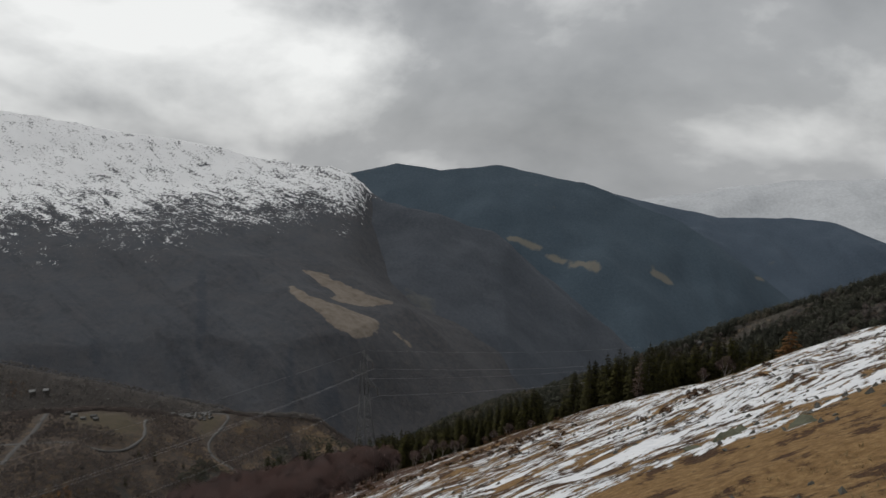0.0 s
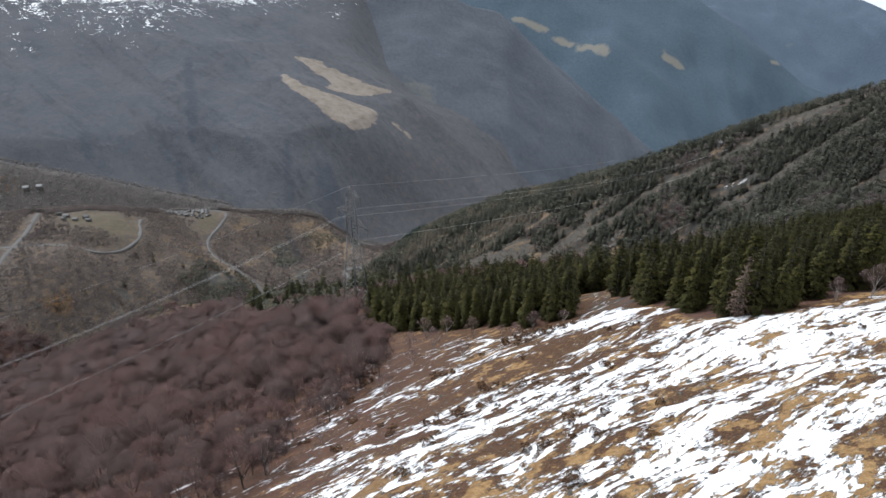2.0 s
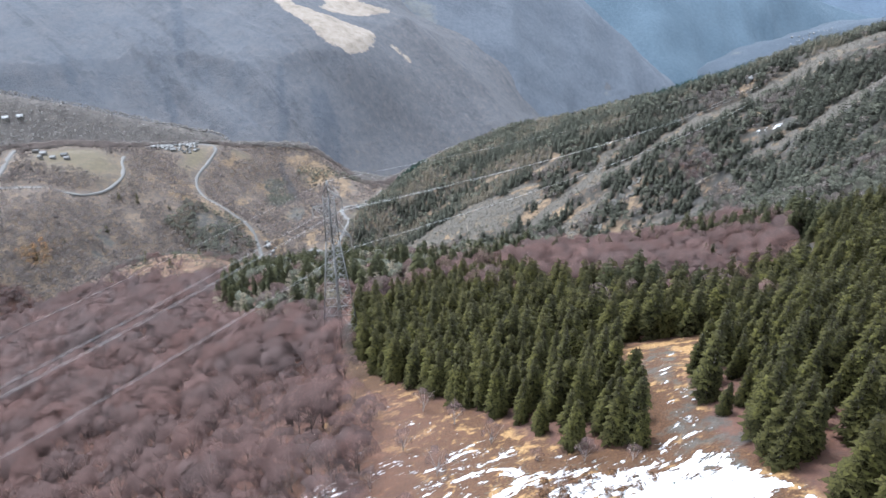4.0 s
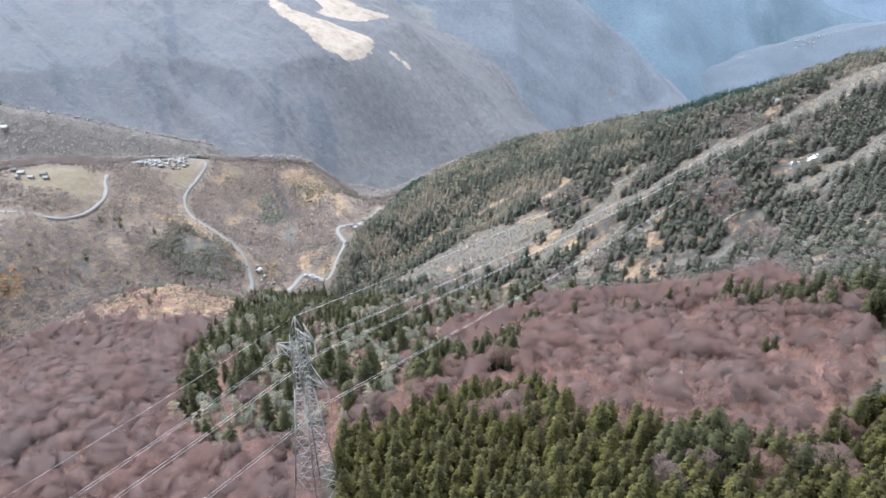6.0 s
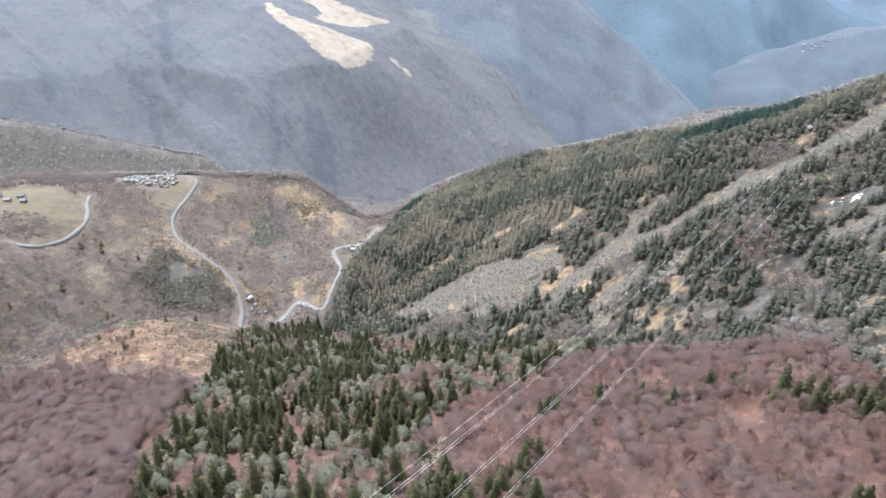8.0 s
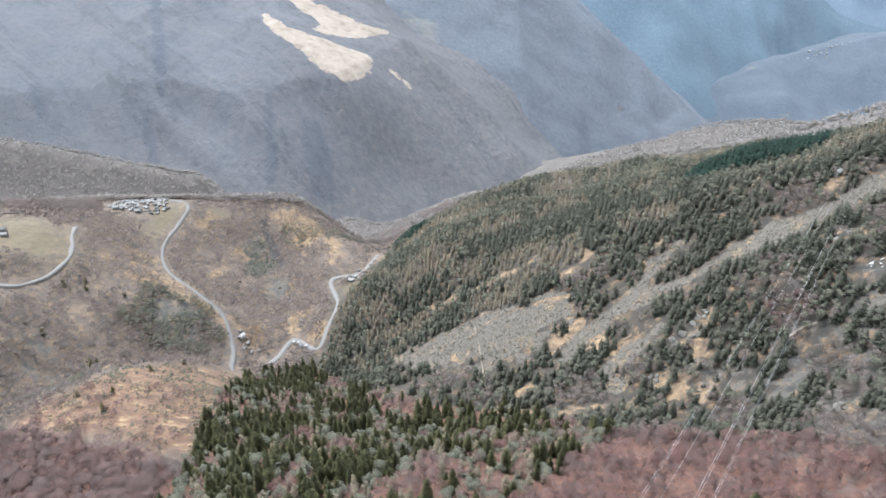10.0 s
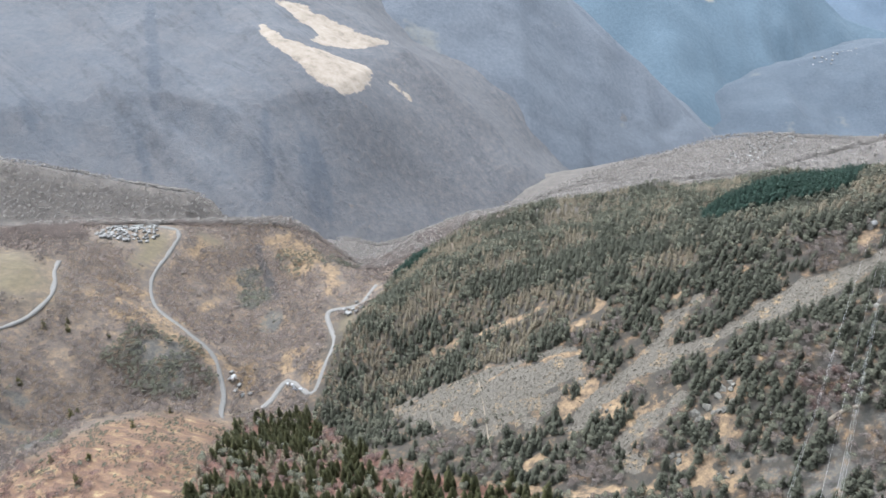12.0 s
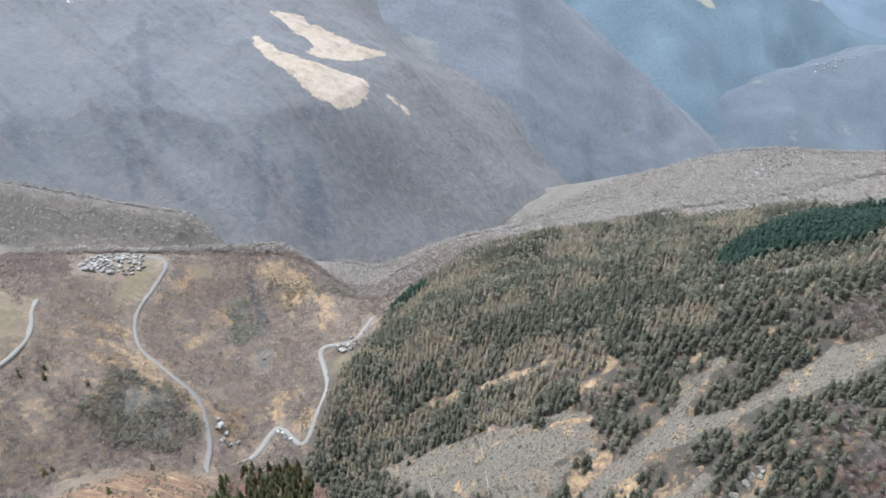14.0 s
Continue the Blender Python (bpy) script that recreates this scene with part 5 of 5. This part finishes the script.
def pylon():
    e = tagged(new("pylon"), "tall grey steel lattice pylon with three arms", "pylon", "pylons of the power line")

    def half(z):
        return 2.5 - 1.62 * min(z / 22.0, 1) - 0.2 * max(0, (z - 22) / 9.5)
    corners = ((-1, -1), (1, -1), (1, 1), (-1, 1))
    levels = [0.0]
    while levels[-1] < 30.8:
        levels.append(min(31.5, levels[-1] + 0.95 * half(levels[-1]) + 0.15))
    for cx, cy in corners:
        leg = [(cx * half(z), cy * half(z), z) for z in (-1.2, 22, 31.5)]
        leg[0] = (cx * 2.58, cy * 2.58, -1.2)
        v1, f1 = bar(leg[0], leg[1], 0.085)
        v2, f2 = bar(leg[1], leg[2], 0.065)
        part("leg", raw_mesh("leg", np.concatenate([v1, v2]), np.concatenate([f1, f2 + 8]), STEEL), e)
        member("peak_strut", leg[2], PEAK, 0.06, e, STEEL)
    for z0, z1 in zip(levels, levels[1:]):
        for k in range(4):
            (ax, ay), (bx_, by_) = corners[k], corners[(k + 1) % 4]
            member("brace", (ax * half(z0), ay * half(z0), z0), (bx_ * half(z1), by_ * half(z1), z1), 0.03, e, STEEL)
            member("brace", (bx_ * half(z0), by_ * half(z0), z0), (ax * half(z1), ay * half(z1), z1), 0.03, e, STEEL)
    for tx, ty, tz in TIPS:
        sgn = 1 if tx > 0 else -1
        arm = part("cross_arm", raw_mesh("cross_arm", *bar((sgn * half(tz), 0, tz + 0.1), (tx, 0, tz), 0.05), STEEL), e)
        for cy in (-1, 1):
            for dz in (-0.4, 1.7 if tz < 30 else 1.2):
                member("arm_chord", (sgn * half(tz), cy * half(tz), tz + dz), (tx, 0, tz), 0.045, arm, STEEL)
            for u in (0.18, 0.38, 0.58, 0.78):
                xa = sgn * half(tz) * (1 - u) + tx * u
                member("arm_brace", (xa, cy * half(tz) * (1 - u), tz - 0.4 * (1 - u)), (xa * 0.8, cy * half(tz) * (1 - u), tz + 1.3 * (1 - u)), 0.025, arm, STEEL)
        ins = part("insulator", soup("insulator", stem([(tx, 0, tz - 0.1 - 0.1 * q) for q in range(22)], [0.05 + 0.10 * (q % 2) for q in range(22)], 6), GLASS_BROWN), e, "string of dark insulator discs")
        ins.visible_shadow = True
    return e


ANG = math.degrees(math.atan2(-0.62, 0.79))
line_posts = [(-184.0, 1.0, ANG), (-21.9, 190.6, ANG), (300.0, 668.0, ANG)]
tower = pylon()
mats = [pose(x, y, float(land(x, y)), 0, 0, a) for x, y, a in line_posts]
mats[1] = pose(-21.9, 190.6, 410.6, 0, 0, ANG)
tower.matrix_basis = mats[1]
copy_thing(tower, mats[0])
copy_thing(tower, mats[2])


def cable(a, b, sag, radius):
    n = 48
    pts = []
    for k in range(n + 1):
        u = k / n
        pts.append(a.lerp(b, u) + Vector((0, 0, 4 * sag * (u * u - u))))
    ob = new("power_cable", soup("power_cable", stem([tuple(p) for p in pts], [radius] * (n + 1), 4), CABLE))
    return tagged(ob, "pale aluminium cable hung between the pylons", "cable", "cables of the power line")


for m0, m1, sag in ((mats[0], mats[1], 8.7), (mats[1], mats[2], 12.0)):
    for tip in TIPS:
        for off in (-0.2, 0.2):
            p = Vector((tip[0] + off, 0, tip[2] - 2.3))
            cable(m0 @ p, m1 @ p, sag, 0.014 if m0 is mats[0] else 0.012)
    cable(m0 @ Vector(PEAK), m1 @ Vector(PEAK), sag * 0.8, 0.011)


# ---- roads ----
def road(points, width, label, mat=ASPHALT, lift=0.35):
    p = np.array(points, float)
    for _ in range(2):
        q = np.repeat(p, 2, axis=0)
        q[1:-1:2], q[2:-1:2] = 0.75 * p[:-1] + 0.25 * p[1:], 0.25 * p[:-1] + 0.75 * p[1:]
        p = q
    seg = np.concatenate([[0], np.cumsum(np.hypot(*np.diff(p, axis=0).T))])
    s = np.arange(0, seg[-1], 3.0)
    x, y = np.interp(s, seg, p[:, 0]), np.interp(s, seg, p[:, 1])
    tx, ty = np.gradient(x), np.gradient(y)
    ln = np.hypot(tx, ty) + 1e-9
    nx, ny = -ty / ln, tx / ln
    z = land(x, y)
    z = np.convolve(np.pad(z, 3, mode="edge"), np.ones(7) / 7, "valid") + lift
    prof = [(-width * 0.53, -1.2), (-width / 2, 0.0), (0, 0.06), (width / 2, 0.0), (width * 0.53, -1.2)]
    X = np.stack([x + nx * o for o, _ in prof])
    Y = np.stack([y + ny * o for o, _ in prof])
    Z = np.stack([z + h for _, h in prof])
    return tagged(sheet("road", X, Y, Z, mat), label, "road", kind="structure")


for pts_ in ROADS:
    road(pts_, 4.0, "narrow pale asphalt mountain road")
road([(-154, 571), (-146, 577), (-139, 584), (-133, 590)], 1.8, "narrow gravel lane between the roads", FOOTWAY, 0.3)
road([(-6, 470), (-10, 490), (-14, 512)], 0.8, "faint trodden footpath across the scree", FOOTWAY, 0.3)
road([(16, 462), (14, 490), (12, 518)], 0.7, "faint trodden footpath across the scree", FOOTWAY, 0.3)

road([(139, 448), (143, 441), (147, 433), (149, 424), (150, 415)], 1.6, "bare earth track on the wooded spur", FOOTWAY, 0.3)
road([(131, 415), (137, 418), (143, 416), (148, 420)], 1.4, "bare earth track on the wooded spur", FOOTWAY, 0.3)

# ---- houses ----
def box(x0, x1, y0, y1, z0, z1):
    v = np.array([(x, y, z) for z in (z0, z1) for x, y in ((x0, y0), (x1, y0), (x1, y1), (x0, y1))], float)
    f = np.array([(3, 2, 1, 0), (4, 5, 6, 7), (0, 1, 5, 4), (1, 2, 6, 5), (2, 3, 7, 6), (3, 0, 4, 7)])
    return v, f


def house(w, d, h, roof_mat, label):
    e = tagged(new("house"), label, "house", "houses of the hamlets")
    g = h + d * 0.38
    v = np.array([(-w / 2, -d / 2, -3), (w / 2, -d / 2, -3), (w / 2, d / 2, -3), (-w / 2, d / 2, -3), (-w / 2, -d / 2, h), (w / 2, -d / 2, h), (w / 2, d / 2, h), (-w / 2, d / 2, h), (-w / 2, 0, g), (w / 2, 0, g)])
    f = np.array([(0, 1, 5), (0, 5, 4), (2, 3, 7), (2, 7, 6), (1, 2, 6), (1, 6, 5), (5, 6, 9), (3, 0, 4), (3, 4, 7), (7, 4, 8), (4, 5, 9), (4, 9, 8), (6, 7, 8), (6, 8, 9)])
    part("wall", raw_mesh("wall", v, f, STONE_WALL), e)
    for sgn in (-1, 1):
        o, t = 0.5, 0.22
        a = [(-w / 2 - o, sgn * (d / 2 + o), h - o * 0.76), (w / 2 + o, sgn * (d / 2 + o), h - o * 0.76), (w / 2 + o, 0, g + 0.02), (-w / 2 - o, 0, g + 0.02)]
        vv = np.array(a + [(x, y, z + t) for x, y, z in a])
        ff = np.array([(3, 2, 1, 0), (4, 5, 6, 7), (0, 1, 5, 4), (1, 2, 6, 5), (2, 3, 7, 6), (3, 0, 4, 7)])
        part("roof_slope", raw_mesh("roof_slope", vv, ff, roof_mat), e)
    for k, x in enumerate((-w * 0.28, w * 0.28)):
        part("window", raw_mesh("window", *box(x - 0.45, x + 0.45, -d / 2 - 0.05, -d / 2 + 0.05, h * 0.55, h * 0.55 + 1.1), DARK_PANE), e)
    part("door", raw_mesh("door", *box(-0.5, 0.5, -d / 2 - 0.05, -d / 2 + 0.05, 0, 2.0), DARK_PANE), e)
    part("chimney", raw_mesh("chimney", *box(w * 0.2, w * 0.2 + 0.7, d * 0.1, d * 0.1 + 0.7, h, g + 0.9), STONE_WALL), e)
    return e


kinds = [house(7, 5.2, 4.2, SLATE, "old stone house with a grey slab roof"), house(5.5, 4.6, 3.6, SLATE, "small stone house with a grey slab roof"), house(8.5, 5.6, 4.6, SLATE, "long stone house with a grey slab roof")]
pale = [house(9, 6, 3.6, PALE_ROOF, "low shed with a pale metal roof beside the road"), house(7, 6, 4.2, PALE_ROOF, "stone house with a pale roof beside the road")]
rh = np.random.default_rng(19)


def settle(models, spots, turn, spread, size=1.0):
    for k, (x, y) in enumerate(spots):
        src = models[int(rh.integers(0, len(models)))]
        m = pose(float(x), float(y), float(land(x, y)), 0, 0, turn + rh.uniform(-spread, spread)) @ Matrix.Diagonal((size, size, size * rh.uniform(0.8, 1.1), 1))
        if src.matrix_basis == Matrix():
            src.matrix_basis = m
        else:
            copy_thing(src, m)


hamlet = scatter([(-321, 782), (-321, 810), (-300, 822), (-270, 802), (-262, 780), (-270, 758), (-283, 752), (-298, 750)], 5.3, rh)
settle(kinds, hamlet, 15, 60, 0.62)
settle(kinds, [(-338, 640), (-332, 648), (-326, 640), (-345, 634), (-350, 648), (-360, 655)], 10, 30)
settle(kinds, [(-91, 715), (-84, 714), (-77, 714), (-86, 706), (-80, 707), (-89, 709), (-82, 727)], 30, 40, 0.8)
settle(pale, [(-157, 612), (-153, 603), (-148, 600)], 65, 8, 0.6)
settle(kinds, [(-159, 618), (-152, 609), (-144, 604)], 60, 20, 0.6)
settle(pale, [(-578, 964), (-562, 970)], 20, 30)
far_village = scatter([(380, 1125), (404, 1200), (450, 1240), (505, 1290), (545, 1305), (535, 1250), (490, 1190), (420, 1130)], 10.0, rh)
settle(kinds + pale[:1], far_village, 20, 40, 0.72)
settle(kinds, [(191, 516)], 30, 5)
ridge_line = np.array(TOWN_RIDGE, float)
for u in np.linspace(1020, 1270, 32):
    v = np.interp(u, ridge_line[:, 0], ridge_line[:, 1]) - rh.uniform(0, 50)
    w = np.interp(u, ridge_line[:, 0], ridge_line[:, 2]) - 0.35 * (np.interp(u, ridge_line[:, 0], ridge_line[:, 1]) - v)
    copy_thing(pale[int(rh.integers(0, 2))], pose(float(u), float(v), float(w) - 1.0, 0, 0, rh.uniform(-40, 40)) @ Matrix.Diagonal((0.8, 0.8, 0.7, 1)))


# ---- parked cars ----
def car():
    e = tagged(new("car"), "small car parked at the road bend", "car", "cars at the road bend")
    v, f = box(-2.0, 2.0, -0.85, 0.85, 0.35, 0.95)
    v2, f2 = box(-1.1, 1.2, -0.75, 0.75, 0.95, 1.5)
    v2[4:, 0] *= 0.75
    part("body", raw_mesh("body", np.concatenate([v, v2]), np.concatenate([f, f2 + 8]), CAR_PAINT), e)
    for x in (-1.25, 1.25):
        for y in (-0.85, 0.85):
            part("wheel", soup("wheel", stem([(x, y - 0.1, 0.33), (x, y + 0.1, 0.33)], [0.33, 0.33], 8), RUBBER), e)
    return e


first = car()
for k, (x, y) in enumerate([(-118, 612), (-114, 609), (-111, 603), (-106, 600)]):
    m = pose(x, y, float(land(x, y)) + 0.75, 0, 0, 120 + 15 * k)
    if k == 0:
        first.matrix_basis = m
    else:
        copy_thing(first, m)


# ---- rocks, tussocks and grass ----
def boulder(seed, flat=0.7, mat=ROCK):
    """An angular block: the hull of scattered points, with its long edges broken."""
    r = np.random.default_rng(seed + 500)
    bm = bmesh.new()
    for _ in range(22):
        d = r.normal(0, 1, 3)
        d = d / np.linalg.norm(d) * r.uniform(0.72, 1.12)
        bm.verts.new((d[0], d[1], d[2] * flat))
    bmesh.ops.convex_hull(bm, input=bm.verts)
    bmesh.ops.delete(bm, geom=[v for v in bm.verts if not v.link_faces], context="VERTS")
    bmesh.ops.subdivide_edges(bm, edges=bm.edges[:], cuts=1, use_grid_fill=True)
    for v in bm.verts:
        v.co += Vector(r.normal(0, 0.045, 3))
    me = bpy.data.meshes.new("boulder")
    bm.to_mesh(me)
    bm.free()
    me.materials.append(mat)
    return me


rocks = [boulder(k, 0.55 + 0.08 * k) for k in range(5)]
crags = [boulder(20 + k, 0.8 + 0.1 * k, PALE_ROCK) for k in range(5)]
rr = np.random.default_rng(23)


def rock_at(x, y, size, label, group, sink=0.35, shapes=rocks):
    ob = new("rock", shapes[int(rr.integers(0, 5))])
    ob.matrix_basis = pose(x, y, float(land(x, y)) - sink * size * 0.4, rr.uniform(-15, 15), rr.uniform(-15, 15), rr.uniform(0, 360)) @ Matrix.Diagonal((size * rr.uniform(0.8, 1.4), size, size * rr.uniform(0.7, 1.2), 1))
    tagged(ob, label, "rock", group)


for k in range(34):
    x, y = rr.uniform(-4, 45), rr.uniform(18, 100)
    rock_at(x, y, rr.uniform(0.14, 0.36), "grey-green lichened stone in the grass and snow", "stones on the open slope")
for x, y, n, s in OUTCROPS:
    for _ in range(n):
        rock_at(x + rr.normal(0, 2.6), y + rr.normal(0, 2.4), s * rr.uniform(0.3, 0.85), "pale lichened outcrop on the wooded spur", "outcrops on the spur", 0.5, crags)

for x, y, n, a, b, s in ((-174, 740, 26, 8, 16, 2.2), (-184, 768, 10, 6, 10, 1.8), (-197, 606, 16, 12, 12, 1.8), (-104, 830, 14, 10, 12, 2.2), (-148, 702, 8, 5, 8, 1.5), (-205, 655, 12, 16, 6, 1.4), (-100, 612, 8, 6, 8, 1.3)):
    for _ in range(n):
        rock_at(x + rr.normal(0, a * 0.6), y + rr.normal(0, b * 0.6), s * rr.uniform(0.4, 1.1), "weathered grey crag on the village hill", "crags of the village hill", 0.6, crags)

chip = []
for _ in range(5):
    p = rr.normal(0, 1, (6, 3)) * 0.12 + np.array([(0.5, 0, 0), (-0.5, 0, 0), (0, 0.5, 0), (0, -0.5, 0), (0, 0, 0.4), (0, 0, -0.4)])
    chip.append(np.array([p[i] for t in ((0, 2, 4), (2, 1, 4), (1, 3, 4), (3, 0, 4), (2, 0, 5), (1, 2, 5), (3, 1, 5), (0, 3, 5)) for i in t]))
sc = np.concatenate([scatter([(-48, 470), (-48, 552), (70, 525), (125, 520), (200, 590), (210, 570), (310, 535), (310, 505), (190, 400), (150, 400), (110, 430), (60, 425), (0, 465)], 1.25, rr, lambda x, y: scree_amount(x, y) > 0.5)])
mass("scree", SCREE, chip, sc, rr, 0.35, 1.9, "loose grey boulders of the scree slopes", "scree", 0.0)
slope_poly = [(-20, 100), (-12, 125), (0, 135), (18, 118), (30, 98), (60, 80), (60, 12), (3, 12), (-10, 50)]
st = scatter(slope_poly, 1.5, rr)
st = st[fbm(st[:, 0] / 9, st[:, 1] / 9, 3, 83) + rr.uniform(-0.3, 0.3, len(st)) > 0.25]
mass("stones", ROCK, chip, st, rr, 0.15, 0.55, "small flat stones poking through the snow", "stones", 0.0)


def tuft(r):
    out = []
    for _ in range(9):
        a = r.uniform(0, 6.283)
        b = np.array((r.normal(0, 0.07), r.normal(0, 0.07), -0.03))
        t = b + np.array((math.cos(a) * 0.2, math.sin(a) * 0.2, r.uniform(0.12, 0.26)))
        out.append(quad(b, t, 0.022, np.array((-math.sin(a), math.cos(a), 0))))
    return np.array(out).reshape(-1, 3)


mounds = [soft_tree(0.55, -0.15, 0.55, 4, 0.6, 30, 0.012, rr, 8, FINE, False) for _ in range(5)]
hb = scatter(slope_poly, 1.6, rr)
clump = fbm(hb[:, 0] / 6 * 0.9 + hb[:, 1] / 14, hb[:, 1] / 4, 3, 87)
mass("heather", TUSSOCK, mounds, hb[(clump > 0.62) & (hb[:, 1] > 80)], rr, 0.4, 0.9, "dark brown heather tussocks on the open slope", "heather", 0.02)
lone = np.array([(23, 63), (23.6, 62.2), (18, 61), (19, 58), (11, 66), (26, 55), (8, 74), (-6, 96), (-11, 104), (-2, 88), (31, 66), (14, 78)])
mass("heather", TUSSOCK, mounds, lone, rr, 0.7, 1.3, "single dark heather bushes standing out of the snow", "heather", 0.05)
slabs = [boulder(40 + k, 0.9, LICHEN_ROCK) for k in range(3)]
for x, y, s, a in ((15.6, 36.6, 0.5, 20), (14.8, 36.1, 0.42, 60), (16.5, 37.4, 0.4, 110), (13.6, 36.6, 0.45, 150), (17.2, 32.4, 0.6, 10)):
    slab = new("rock", slabs[int(a) % 3])
    slab.matrix_basis = pose(x, y, float(land(x, y)) - 0.02, 22, -20, 0) @ pose(0, 0, 0, 0, 0, a) @ Matrix.Diagonal((s * 1.35, s, s * 0.3, 1))
    tagged(slab, "flat grey-green lichened slab lying in the grass", "rock", "stones on the open slope")
tf = scatter([(-16, 100), (0, 128), (18, 116), (30, 98), (50, 70), (50, 8), (3, 8), (-8, 50)], 0.62, rr)
grow = fbm(tf[:, 0] / 5, tf[:, 1] / 3, 3, 89) + 1.2 * ((tf[:, 1] < 24) & (tf[:, 0] > 4))
mass("grass", STRAW, [tuft(rr) for _ in range(5)], tf[(grow > 0.9) | ((grow > 0.3) & (tf[:, 1] > 75))], rr, 0.5, 1.1, "tufts of dry straw-coloured grass on the open slope", "grass", 0.0)


# ---- young birches and a bare larch at the edge of the wood ----
def birch_thing(seed):
    r = np.random.default_rng(seed)
    top = np.concatenate([dome(4.6, 1.0, 1.3, 4, 0.5, 7, FINE, r), slivers(4.6, 1.2, 1.6, 120, 0.010, r)])
    return tree_thing("birch_tree", beech_wood_parts(4.6, 6, r), top, BIRCH, TWIGS, "young bare birch with a pale stem at the wood's edge", "tree", "young birches at the wood's edge", "thin pinkish twigs")


birches = [birch_thing(300 + k) for k in range(3)]
plant(birches, np.array([(12, 125), (4, 133), (-4, 147), (0, 140), (8, 127), (-6, 136), (2, 118), (-9, 128), (-12, 120), (-15, 112), (-5, 122), (-18, 104), (-8, 112), (9, 121), (16, 123), (-2, 128), (40, 97.5), (37.5, 99), (-14, 100), (-19, 96)]), rng, 0.5, 1.0, 0.5)
lr = np.random.default_rng(31)
bare = tree_thing("larch_tree", stem([(0, 0, -0.5), (0.1, 0, 5), (0.2, 0, 10)], [0.16, 0.1, 0.02], 6), conifer(10, 16, 6, 2.0, 0.25, lr, 0.12, False), BARK, ROSY, "bare pinkish-brown larch leaning at the edge of the spruces", "tree", "larches at the wood's edge", "sparse brown twigs")
plant([bare], np.array([(28.4, 99.8)]), rng, 0.66, 0.68, 0.15, 7)
russet = tree_thing("larch_tree", stem([(0, 0, -0.5), (0.1, 0, 4), (0.1, 0, 7)], [0.16, 0.1, 0.02], 6), conifer(8.5, 15, 8, 2.6, 0.22, lr, 0.06, False), BARK, RUSSET, "larch with rusty orange autumn needles above the snow", "tree", "larches at the wood's edge", "rusty orange needles")
plant([russet], np.array([(52.0, 104.0)]), rng, 1.1, 1.15, 0.9)
